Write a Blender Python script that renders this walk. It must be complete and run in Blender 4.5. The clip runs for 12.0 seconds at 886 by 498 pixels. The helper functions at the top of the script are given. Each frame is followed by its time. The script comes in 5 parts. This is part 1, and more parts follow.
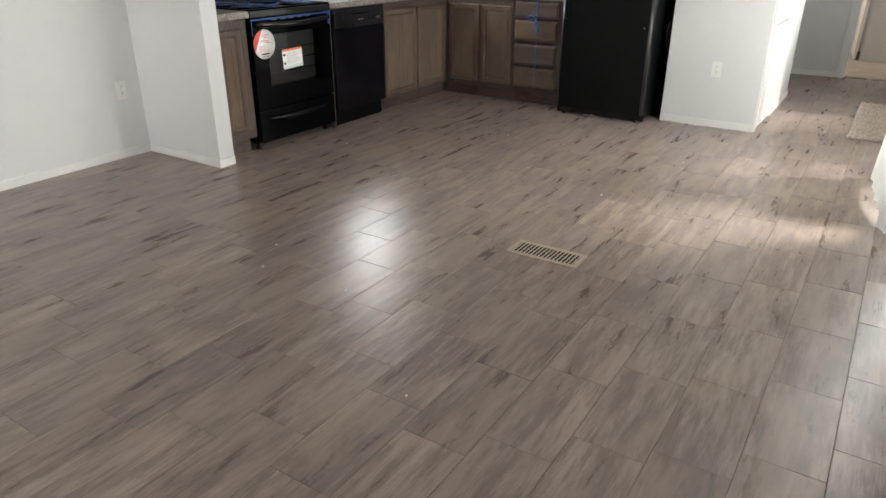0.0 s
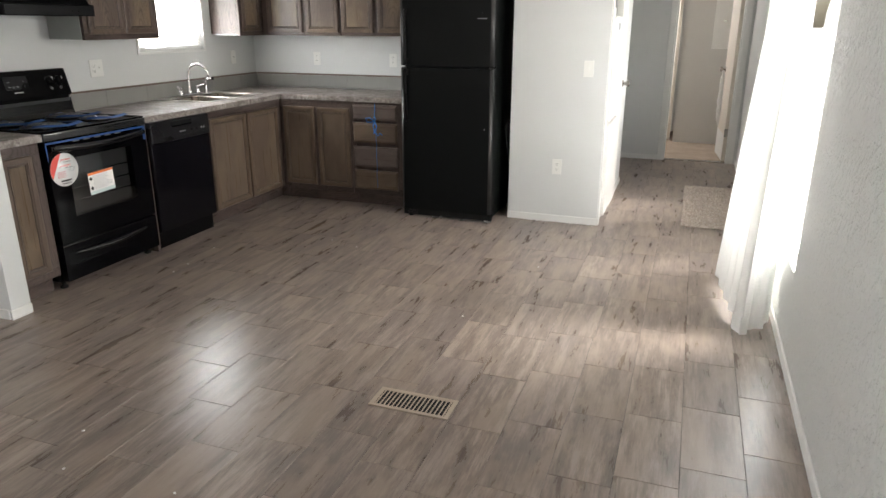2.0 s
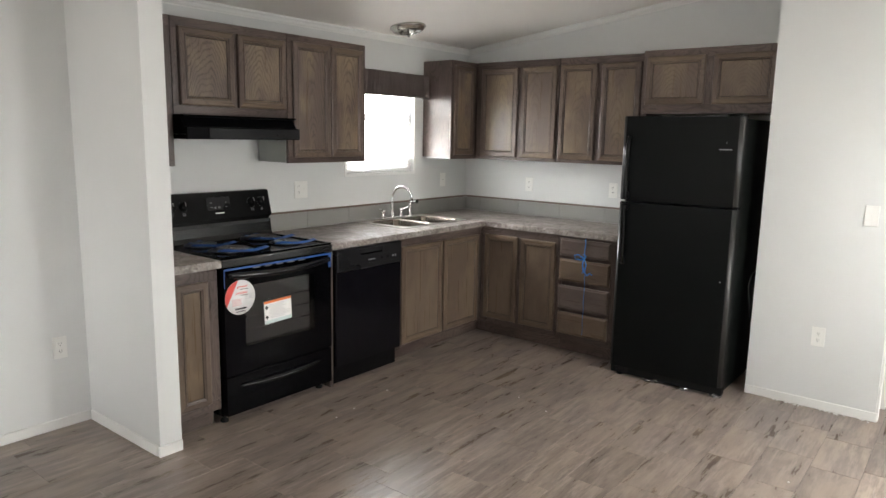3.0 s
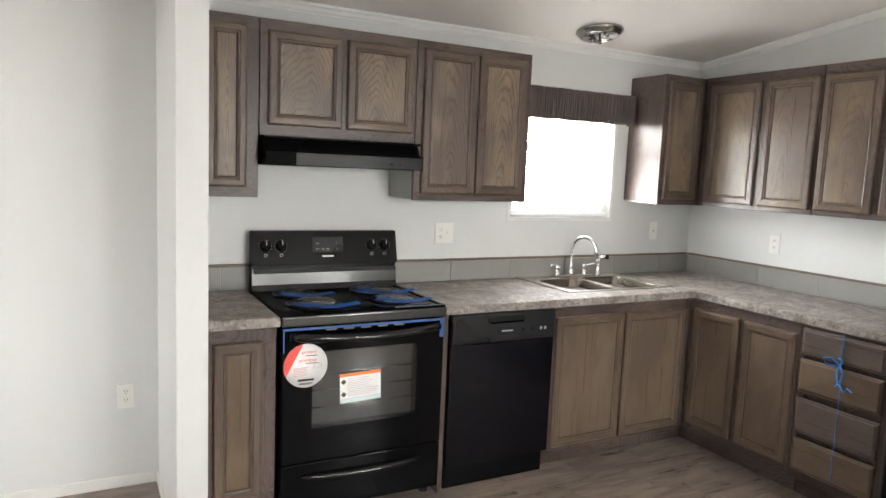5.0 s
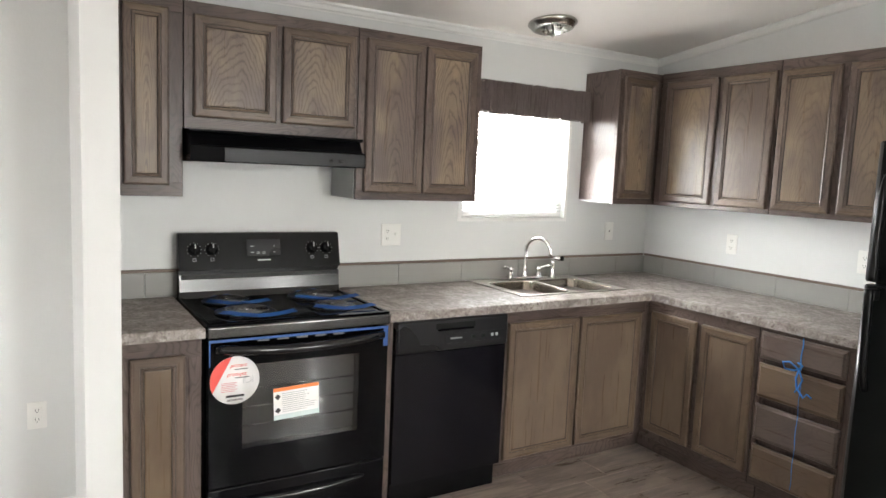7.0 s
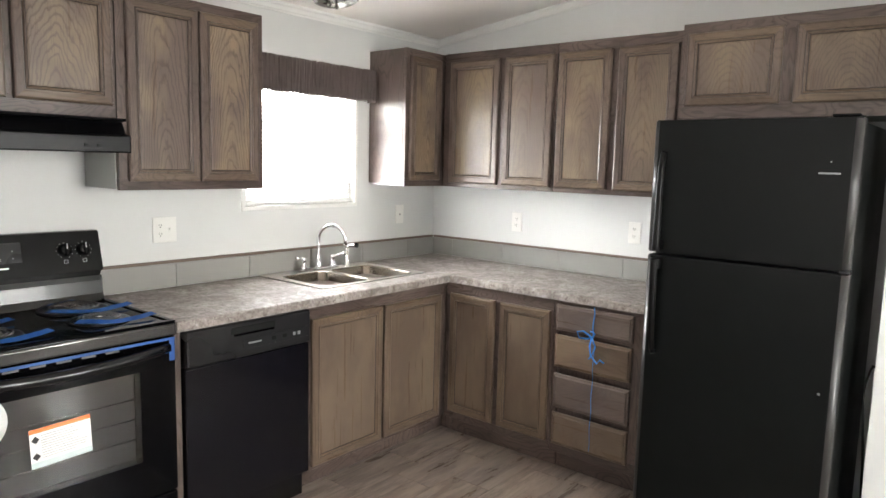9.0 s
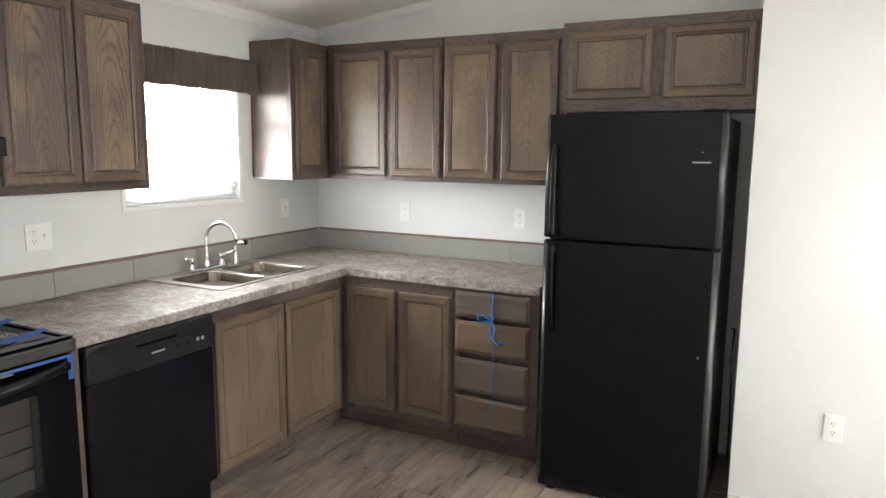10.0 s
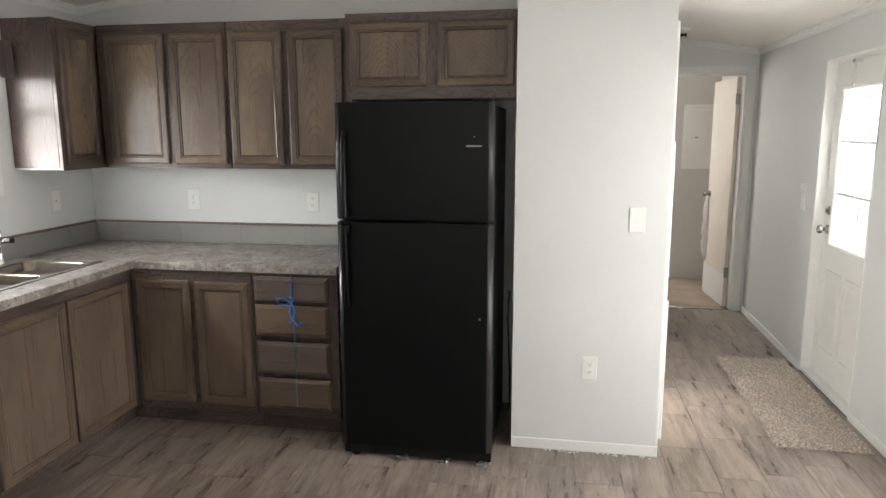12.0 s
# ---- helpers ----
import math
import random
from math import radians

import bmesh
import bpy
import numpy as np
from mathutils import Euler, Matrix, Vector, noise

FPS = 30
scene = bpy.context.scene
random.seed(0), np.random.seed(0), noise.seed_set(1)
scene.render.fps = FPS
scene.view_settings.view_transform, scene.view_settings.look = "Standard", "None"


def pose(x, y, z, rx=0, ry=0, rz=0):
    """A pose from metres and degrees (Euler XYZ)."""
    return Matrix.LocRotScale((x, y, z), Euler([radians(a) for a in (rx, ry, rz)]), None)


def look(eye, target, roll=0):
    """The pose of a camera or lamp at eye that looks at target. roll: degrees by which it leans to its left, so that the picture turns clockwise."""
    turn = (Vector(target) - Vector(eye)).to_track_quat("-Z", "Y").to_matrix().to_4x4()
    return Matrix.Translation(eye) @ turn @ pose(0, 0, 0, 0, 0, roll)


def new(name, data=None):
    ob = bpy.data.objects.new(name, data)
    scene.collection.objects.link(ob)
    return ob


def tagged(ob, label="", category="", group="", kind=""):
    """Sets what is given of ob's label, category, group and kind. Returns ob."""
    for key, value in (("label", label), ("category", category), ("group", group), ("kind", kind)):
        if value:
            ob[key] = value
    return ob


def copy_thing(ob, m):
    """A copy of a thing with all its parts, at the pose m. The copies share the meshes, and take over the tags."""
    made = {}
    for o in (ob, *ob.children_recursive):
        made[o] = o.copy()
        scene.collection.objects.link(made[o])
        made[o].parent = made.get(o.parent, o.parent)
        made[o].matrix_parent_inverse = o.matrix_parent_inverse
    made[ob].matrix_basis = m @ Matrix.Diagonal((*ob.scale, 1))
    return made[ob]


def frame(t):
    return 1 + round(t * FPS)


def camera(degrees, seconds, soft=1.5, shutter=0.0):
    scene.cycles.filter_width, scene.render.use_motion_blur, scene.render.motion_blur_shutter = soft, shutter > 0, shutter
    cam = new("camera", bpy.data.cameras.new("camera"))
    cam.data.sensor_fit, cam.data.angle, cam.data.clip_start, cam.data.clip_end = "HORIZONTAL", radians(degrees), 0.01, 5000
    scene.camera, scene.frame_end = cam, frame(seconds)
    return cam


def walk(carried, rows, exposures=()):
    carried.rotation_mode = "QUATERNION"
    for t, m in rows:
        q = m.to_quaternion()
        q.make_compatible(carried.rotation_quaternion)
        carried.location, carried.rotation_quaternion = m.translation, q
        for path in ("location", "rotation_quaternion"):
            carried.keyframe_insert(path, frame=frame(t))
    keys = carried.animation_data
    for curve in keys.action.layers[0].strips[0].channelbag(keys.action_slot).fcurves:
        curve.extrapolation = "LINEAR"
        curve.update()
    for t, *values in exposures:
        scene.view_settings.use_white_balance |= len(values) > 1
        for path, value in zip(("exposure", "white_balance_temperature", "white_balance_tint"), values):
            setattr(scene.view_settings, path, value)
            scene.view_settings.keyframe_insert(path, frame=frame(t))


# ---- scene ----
cam = camera(65.8, 12.0)
PATH = [
    (0, (0.643, 0.572, 1.326), (-0.348, 2.103, 0.504), 0.2),
    (0.5, (0.664, 0.589, 1.318), (-0.187, 2.164, 0.424), 0.1),
    (1, (0.601, 0.654, 1.34), (-0.144, 2.277, 0.438), -0.2),
    (1.5, (0.527, 0.731, 1.42), (-0.144, 2.434, 0.615), -0.1),
    (2, (0.422, 0.963, 1.496), (-0.215, 2.751, 0.866), 0.1),
    (2.5, (0.334, 1.347, 1.553), (-0.545, 3.088, 1.109), 0.3),
    (3, (0.170, 1.708, 1.573), (-1.050, 3.258, 1.244), 1.1),
    (3.3, (0.187, 2.008, 1.583), (-1.141, 3.472, 1.301), 1.25),
    (3.5, (0.197, 2.208, 1.589), (-1.239, 3.577, 1.339), 1.3),
    (5.3, (-0.179, 3.086, 1.525), (-1.96, 3.967, 1.295), 2.5),
    (5.5, (-0.178, 3.124, 1.518), (-1.972, 3.979, 1.292), 2.5),
    (6, (-0.213, 3.171, 1.535), (-2.005, 4.027, 1.298), 2.5),
    (6.5, (-0.256, 3.166, 1.536), (-2.016, 4.086, 1.3), 2.6),
    (8.5, (-0.453, 3.244, 1.493), (-1.85, 4.657, 1.265), 1.7),
    (9, (-0.56, 3.2, 1.519), (-1.816, 4.736, 1.27), 1.5),
    (9.5, (-0.690, 3.097, 1.543), (-1.767, 4.760, 1.270), 0.9),
    (10, (-0.722, 3.034, 1.562), (-1.617, 4.798, 1.273), 0.5),
    (10.5, (-0.684, 2.957, 1.576), (-1.409, 4.795, 1.264), 0.2),
    (11, (-0.653, 2.866, 1.580), (-1.222, 4.756, 1.259), 0.1),
    (11.5, (-0.661, 2.846, 1.593), (-1.089, 4.769, 1.257), 0.0),
    (12, (-0.667, 2.877, 1.589), (-0.998, 4.819, 1.246), -0.1),
]
EXPOSURES = [(0.0, 0.62), (1.5, 0.72), (2.5, 0.38), (3.5, 0.97), (5.5, 1.06), (6.5, 1.10), (9.0, 1.44), (10.5, 0.98), (12.0, 0.67)]
walk(cam, [(t, look(eye, target, roll)) for t, eye, target, roll in PATH], EXPOSURES)

# ---- light ----
world = bpy.data.worlds.new("world")
scene.world = world
world.use_nodes = True
SUN_EL, SUN_AZ = radians(48), radians(68)
wn = world.node_tree.nodes
sky = wn.new("ShaderNodeTexSky")
sky.sky_type, sky.sun_disc = "NISHITA", False
sky.sun_elevation, sky.sun_rotation = SUN_EL, SUN_AZ
sky.air_density, sky.dust_density = 1.0, 3.0
wn["Background"].inputs[1].default_value = 0.15
world.node_tree.links.new(sky.outputs[0], wn["Background"].inputs[0])

sun = new("sun", bpy.data.lights.new("sun", "SUN"))
sun.data.energy, sun.data.angle, sun.data.color = 5.0, radians(24), (1.0, 0.965, 0.92)
sun.matrix_world = look((0, 0, 0), (-math.sin(SUN_AZ) * math.cos(SUN_EL), -math.cos(SUN_AZ) * math.cos(SUN_EL), -math.sin(SUN_EL)))


def area_lamp(name, eye, target, w, h, watts, colour=(1.0, 0.99, 0.975)):
    """A rectangular area lamp: the sky's light in a window's opening, or an added fill."""
    lamp = new(name, bpy.data.lights.new(name, "AREA"))
    lamp.data.shape, lamp.data.size, lamp.data.size_y = "RECTANGLE", w, h
    lamp.data.energy, lamp.data.color = watts, colour
    lamp.matrix_world = look(eye, target)
    return lamp


area_lamp("dining_window_light", (1.12, 5.0, 1.22), (-1.2, 3.9, 0.3), 1.4, 1.6, 70, (1.0, 0.985, 0.965))
area_lamp("entry_door_light", (1.20, 7.19, 1.35), (-1.0, 6.9, 0.2), 0.55, 0.95, 13, (1.0, 0.985, 0.965))
area_lamp("kitchen_window_light", (-3.62, 5.66, 1.64), (-1.0, 5.5, 2.35), 0.62, 0.7, 27, (0.98, 0.99, 1.0))
# added fill from the south, behind the camera; no window is known there
area_lamp("living_window_light", (-1.3, -1.45, 1.4), (-1.3, 3.0, 3.7), 2.6, 1.5, 17, (1.0, 0.95, 0.90))
# added fill that brightens the back room; its source is unseen
area_lamp("back_room_light", (-0.6, 10.6, 1.6), (0.6, 10.0, 1.0), 0.8, 1.0, 16, (1.0, 0.96, 0.91))


# ---- materials ----
def shader(name):
    m = bpy.data.materials.new(name)
    m.use_nodes = True
    t = m.node_tree
    return m, t, t.nodes["Principled BSDF"]


def node(t, kind, **ins):
    n = t.nodes.new(kind)
    for k, v in ins.items():
        n.inputs[k.replace("_", " ")].default_value = v
    return n


def coords(t, scale=(1, 1, 1), generated=False):
    c, m = t.nodes.new("ShaderNodeTexCoord"), t.nodes.new("ShaderNodeMapping")
    m.inputs["Scale"].default_value = scale
    t.links.new(c.outputs["Generated" if generated else "Object"], m.inputs[0])
    return m.outputs[0]


def noise_of(t, vec, scale, detail=4.0, rough=0.55, distortion=0.0):
    n = node(t, "ShaderNodeTexNoise", Scale=scale, Detail=detail, Roughness=rough, Distortion=distortion)
    t.links.new(vec, n.inputs["Vector"])
    return n.outputs[0]


def ramp(t, fac, *stops):
    r = t.nodes.new("ShaderNodeValToRGB")
    el = r.color_ramp.elements
    while len(el) < len(stops):
        el.new(0.5)
    for e, (p, c) in zip(el, stops):
        e.position, e.color = p, (c, c, c, 1) if isinstance(c, (int, float)) else (*c, 1)
    t.links.new(fac, r.inputs[0])
    return r.outputs[0]


def mix(t, fac, a, b, kind="MIX"):
    m = t.nodes.new("ShaderNodeMix")
    m.data_type, m.blend_type = "RGBA", kind
    for sock, v in ((m.inputs[0], fac), (m.inputs[6], a), (m.inputs[7], b)):
        if isinstance(v, bpy.types.NodeSocket):
            t.links.new(v, sock)
        elif isinstance(v, tuple):
            sock.default_value = (*v, 1)
        else:
            sock.default_value = v
    return m.outputs[2]


def bump(t, b, height, strength, distance):
    n = node(t, "ShaderNodeBump", Strength=strength, Distance=distance)
    t.links.new(height, n.inputs["Height"])
    t.links.new(n.outputs[0], b.inputs["Normal"])


def plain(name, colour, rough=0.5, metal=0.0, vary=0.08, relief=0.0, scale=30.0, coat=0.0, spec=0.5):
    """A painted, plastic or metal surface with faint blotches and fine relief."""
    m, t, b = shader(name)
    v = coords(t)
    big, fine = noise_of(t, v, scale * 0.1, 3), noise_of(t, v, scale * 4, 3)
    lo = tuple(c * (1 - vary) for c in colour)
    hi = tuple(min(1, c * (1 + vary)) for c in colour)
    t.links.new(ramp(t, big, (0.3, lo), (0.7, hi)), b.inputs["Base Color"])
    t.links.new(ramp(t, big, (0.3, max(0.02, rough * 0.9)), (0.7, min(1, rough * 1.1))), b.inputs["Roughness"])
    b.inputs["Metallic"].default_value = metal
    b.inputs["Coat Weight"].default_value = coat
    b.inputs["Specular IOR Level"].default_value = spec
    if relief:
        bump(t, b, fine, relief, 0.002)
    return m


def plaster(name, colour, scale, strength, distance):
    """Wall paint over rolled or trowelled plaster."""
    m, t, b = shader(name)
    v = coords(t)
    blot = noise_of(t, v, 1.3, 5)
    lo = tuple(c * 0.965 for c in colour)
    t.links.new(ramp(t, blot, (0.35, lo), (0.65, colour)), b.inputs["Base Color"])
    b.inputs["Roughness"].default_value = 0.55
    h = ramp(t, noise_of(t, v, scale, 5, 0.6, 0.6), (0.42, 0.0), (0.58, 1.0))
    bump(t, b, h, strength, distance)
    return m


def wood(name, axis, dark, light, gloss=0.30, strength=0.4, open_pores=0.30, flat_sawn=None):
    """Stained oak, its grain along one axis; flat_sawn names the axis across a panel that shows arched growth rings."""
    m, t, b = shader(name)

    def calc(kind, p, q=None, r=None):
        n = t.nodes.new("ShaderNodeMath")
        n.operation = kind
        for sock, val in zip(n.inputs, (p, q, r)):
            if isinstance(val, bpy.types.NodeSocket):
                t.links.new(val, sock)
            elif val is not None:
                sock.default_value = val
        return n.outputs[0]

    def stretched(vec, k):
        n = t.nodes.new("ShaderNodeMapping")
        n.inputs["Scale"].default_value = tuple(k if a == axis else 1 for a in "xyz")
        t.links.new(vec, n.inputs[0])
        return n.outputs[0]

    info = t.nodes.new("ShaderNodeObjectInfo")
    rand = info.outputs["Random"]
    comb = t.nodes.new("ShaderNodeCombineXYZ")
    for i in range(3):
        t.links.new(rand, comb.inputs[i])
    c = t.nodes.new("ShaderNodeTexCoord")
    shift = t.nodes.new("ShaderNodeVectorMath")
    shift.operation = "MULTIPLY_ADD"
    shift.inputs[1].default_value = (7.3, 5.1, 9.7)
    t.links.new(comb.outputs[0], shift.inputs[0])
    t.links.new(c.outputs["Object"], shift.inputs[2])
    v = shift.outputs[0]
    soft = stretched(v, 0.30)
    if flat_sawn:
        g = t.nodes.new("ShaderNodeSeparateXYZ")
        t.links.new(c.outputs["Generated"], g.inputs[0])
        across = calc("MULTIPLY_ADD", g.outputs["xyz".index(flat_sawn)], 0.30, calc("MULTIPLY_ADD", rand, 0.10, -0.20))
        height = calc("MULTIPLY_ADD", g.outputs[2], 0.11, calc("MULTIPLY_ADD", calc("FRACT", calc("MULTIPLY", rand, 7.0)), 0.05, 0.02))
        wob = calc("MULTIPLY_ADD", noise_of(t, soft, 5.0, 2.0, 0.5, 0.3), 0.130, calc("MULTIPLY_ADD", noise_of(t, stretched(v, 0.5), 26.0, 3.0, 0.6, 0.6), 0.022, -0.076))
        radius = calc("ADD", calc("SQRT", calc("ADD", calc("MULTIPLY", across, across), calc("MULTIPLY", height, height))), wob)
        ring = calc("FRACT", calc("MULTIPLY", radius, 72.0))
        figure = ramp(t, ring, (0.0, 0.25), (0.10, 0.0), (0.42, 0.75), (0.75, 1.0), (1.0, 0.25))
    else:
        field = noise_of(t, soft, 5.5, 3.0, 0.42, 0.35)
        ring = calc("FRACT", calc("MULTIPLY", field, 30.0))
        figure = ramp(t, ring, (0.0, 0.3), (0.10, 0.0), (0.45, 0.75), (0.8, 1.0), (1.0, 0.3))
    fine = stretched(v, 0.035)
    pores = noise_of(t, fine, 300, 3, 0.6)
    streak = noise_of(t, fine, 60, 3, 0.6)
    cloud = noise_of(t, stretched(v, 0.45), 5.5, 3, 0.55)
    base = mix(t, ramp(t, cloud, (0.38, 0.0), (0.60, 1.0)), dark, light)
    base = mix(t, ramp(t, rand, (0.4, 0.0), (1.0, 0.40)), base, (0.122, 0.095, 0.086))
    darker = tuple(k * 0.42 for k in dark)
    f = mix(t, 0.30, figure, streak)
    faded = mix(t, ramp(t, noise_of(t, soft, 9.0, 2.0), (0.35, 0.35), (0.62, 0.0)), f, (0.6, 0.6, 0.6))
    col = mix(t, ramp(t, faded, (0.12, strength), (0.58, 0.0)), base, darker)
    col = mix(t, ramp(t, pores, (0.36, open_pores), (0.45, 0.0)), col, darker)
    t.links.new(col, b.inputs["Base Color"])
    t.links.new(ramp(t, streak, (0.3, gloss * 0.85), (0.7, gloss * 1.25)), b.inputs["Roughness"])
    b.inputs["Specular IOR Level"].default_value = 0.3
    bump(t, b, mix(t, 0.5, f, pores), 0.22, 0.0012)
    return m


def floor_mat():
    m, t, b = shader("wood_look_floor")
    info = t.nodes.new("ShaderNodeObjectInfo")
    geo = t.nodes.new("ShaderNodeNewGeometry")
    add = t.nodes.new("ShaderNodeMath")
    add.operation = "ADD"
    t.links.new(info.outputs["Random"], add.inputs[0])
    t.links.new(geo.outputs["Random Per Island"], add.inputs[1])
    comb = t.nodes.new("ShaderNodeCombineXYZ")
    for i in range(3):
        t.links.new(add.outputs[0], comb.inputs[i])
    pos = t.nodes.new("ShaderNodeVectorMath")
    pos.operation = "MULTIPLY_ADD"
    pos.inputs[1].default_value = (3.1, 1.7, 6.0)
    t.links.new(comb.outputs[0], pos.inputs[0])
    t.links.new(geo.outputs["Position"], pos.inputs[2])

    def mapped(s):
        n = t.nodes.new("ShaderNodeMapping")
        n.inputs["Scale"].default_value = s
        t.links.new(pos.outputs[0], n.inputs[0])
        return n.outputs[0]

    patch = noise_of(t, mapped((1, 0.13, 1)), 17, 7, 0.70, 0.12)
    grain = noise_of(t, mapped((1, 0.06, 1)), 95, 4, 0.65)
    cloud = noise_of(t, mapped((1, 0.5, 1)), 3.2, 3)
    knots = noise_of(t, mapped((1, 0.4, 1)), 10, 2, 0.5, 1.0)
    col = ramp(t, patch, (0.29, (0.138, 0.110, 0.097)), (0.47, (0.200, 0.160, 0.137)), (0.60, (0.345, 0.280, 0.235)))
    col = mix(t, ramp(t, grain, (0.32, 0.36), (0.50, 0.0)), col, (0.075, 0.06, 0.052))
    col = mix(t, ramp(t, cloud, (0.36, 0.45), (0.60, 0.0)), col, (0.170, 0.143, 0.137))
    col = mix(t, ramp(t, knots, (0.24, 0.20), (0.36, 0.0)), col, (0.075, 0.062, 0.056))
    white = noise_of(t, mapped((1, 0.05, 1)), 60, 3, 0.5, 1.2)
    col = mix(t, ramp(t, white, (0.64, 0.0), (0.73, 0.32)), col, (0.36, 0.32, 0.29))
    spots = noise_of(t, mapped((1, 0.28, 1)), 24, 4, 0.65, 0.2)
    col = mix(t, ramp(t, spots, (0.26, 0.20), (0.48, 0.0)), col, (0.080, 0.066, 0.060))
    pale = noise_of(t, mapped((1, 0.35, 1)), 7, 4, 0.6, 0.3)
    col = mix(t, ramp(t, pale, (0.48, 0.0), (0.62, 0.55)), col, (0.320, 0.255, 0.205))
    tone = ramp(t, add.outputs[0], (0.0, 0.84), (1.0, 1.06))
    col = mix(t, 1.0, col, tone, "MULTIPLY")
    t.links.new(col, b.inputs["Base Color"])
    t.links.new(ramp(t, patch, (0.3, 0.25), (0.7, 0.36)), b.inputs["Roughness"])
    b.inputs["Specular IOR Level"].default_value = 0.45
    h = mix(t, 0.5, grain, patch)
    bump(t, b, h, 0.20, 0.002)
    return m


def counter_mat():
    m, t, b = shader("laminate_countertop")
    v = coords(t)
    a = noise_of(t, v, 9, 6, 0.7, 0.8)
    c = noise_of(t, v, 55, 6, 0.75, 0.4)
    col = ramp(t, a, (0.33, (0.17, 0.148, 0.135)), (0.5, (0.285, 0.255, 0.237)), (0.68, (0.42, 0.385, 0.36)))
    col = mix(t, ramp(t, c, (0.38, 0.9), (0.50, 0.0)), col, (0.15, 0.125, 0.11))
    col = mix(t, ramp(t, c, (0.57, 0.0), (0.68, 0.6)), col, (0.55, 0.52, 0.48))
    t.links.new(col, b.inputs["Base Color"])
    b.inputs["Roughness"].default_value = 0.55
    b.inputs["Specular IOR Level"].default_value = 0.15
    bump(t, b, c, 0.08, 0.001)
    return m


def shag_mat():
    m, t, b = shader("shag_mat_yarn")
    v = coords(t)
    a, c = noise_of(t, v, 100, 4, 0.75), noise_of(t, v, 9, 3)
    col = ramp(t, a, (0.34, (0.20, 0.16, 0.13)), (0.5, (0.46, 0.39, 0.33)), (0.63, (0.76, 0.68, 0.60)))
    col = mix(t, ramp(t, c, (0.4, 0.25), (0.6, 0.0)), col, (0.33, 0.29, 0.26))
    t.links.new(col, b.inputs["Base Color"])
    b.inputs["Roughness"].default_value = 1.0
    bump(t, b, a, 0.9, 0.01)
    return m


def see_through(name, colour, rough, weight, ior=1.45):
    m, t, b = shader(name)
    b.inputs["Base Color"].default_value = (*colour, 1)
    b.inputs["Roughness"].default_value = rough
    b.inputs["Transmission Weight"].default_value = weight
    b.inputs["IOR"].default_value = ior
    return m


def pane_mat(name, tint, gloss):
    """Thin flat glass: it lets light straight through and mirrors a little of it."""
    m, t, b = shader(name)
    tra, glo, mx = node(t, "ShaderNodeBsdfTransparent"), node(t, "ShaderNodeBsdfGlossy", Roughness=0.02), t.nodes.new("ShaderNodeMixShader")
    tra.inputs[0].default_value = (*tint, 1)
    glo.inputs[0].default_value = (1, 1, 1, 1)
    mx.inputs[0].default_value = gloss
    t.links.new(tra.outputs[0], mx.inputs[1])
    t.links.new(glo.outputs[0], mx.inputs[2])
    t.links.new(mx.outputs[0], t.nodes["Material Output"].inputs[0])
    return m


def sheer_mat():
    m, t, b = shader("sheer_curtain_cloth")
    out = t.nodes["Material Output"]
    v = coords(t)
    weave = noise_of(t, v, 300, 2)
    dif = node(t, "ShaderNodeBsdfDiffuse")
    dif.inputs[0].default_value = (0.80, 0.80, 0.78, 1)
    trl = node(t, "ShaderNodeBsdfTranslucent")
    trl.inputs[0].default_value = (0.72, 0.72, 0.70, 1)
    tra = node(t, "ShaderNodeBsdfTransparent")
    a, c = t.nodes.new("ShaderNodeMixShader"), t.nodes.new("ShaderNodeMixShader")
    a.inputs[0].default_value = 0.09
    t.links.new(dif.outputs[0], a.inputs[1])
    t.links.new(trl.outputs[0], a.inputs[2])
    t.links.new(ramp(t, weave, (0.3, 0.02), (0.7, 0.07)), c.inputs[0])
    t.links.new(a.outputs[0], c.inputs[1])
    t.links.new(tra.outputs[0], c.inputs[2])
    t.links.new(c.outputs[0], out.inputs[0])
    return m


def glow(name, colour, strength):
    m, t, b = shader(name)
    b.inputs["Base Color"].default_value = (*colour, 1)
    b.inputs["Emission Color"].default_value = (*colour, 1)
    b.inputs["Emission Strength"].default_value = strength
    return m


WALL = plaster("wall_paint", (0.685, 0.695, 0.685), 55, 0.10, 0.002)
ROUGH_WALL = plaster("textured_wall_paint", (0.70, 0.71, 0.69), 30, 1.0, 0.008)
BACK_WALL = plaster("beige_wall_paint", (0.61, 0.59, 0.56), 55, 0.10, 0.002)
CEIL = plaster("ceiling_paint", (0.90, 0.865, 0.82), 90, 0.12, 0.002)
TRIM = plain("white_trim_paint", (0.78, 0.78, 0.76), 0.38, vary=0.03, relief=0.05)
DOORW = plain("white_door_paint", (0.78, 0.77, 0.74), 0.42, vary=0.03, relief=0.08)
CREAM = plain("cream_door_paint", (0.72, 0.66, 0.58), 0.45, vary=0.04, relief=0.08)
FR_D, FR_L = (0.074, 0.054, 0.048), (0.124, 0.092, 0.079)
PN_D, PN_L = (0.118, 0.081, 0.054), (0.172, 0.123, 0.080)
DR_D, DR_L = (0.100, 0.071, 0.052), (0.158, 0.114, 0.079)
GREY_FRONTS = (728, 341)
# darker colour for the groove faces of the door mouldings
GROOVE = plain("dark_groove_face", (0.035, 0.025, 0.02), 0.5)
WOOD_Z = wood("oak_frame_upright", "z", FR_D, FR_L, strength=0.6)
WOOD_X = wood("oak_frame_across_north", "x", FR_D, FR_L, strength=0.65)
WOOD_Y = wood("oak_frame_across_west", "y", FR_D, FR_L, strength=0.65)
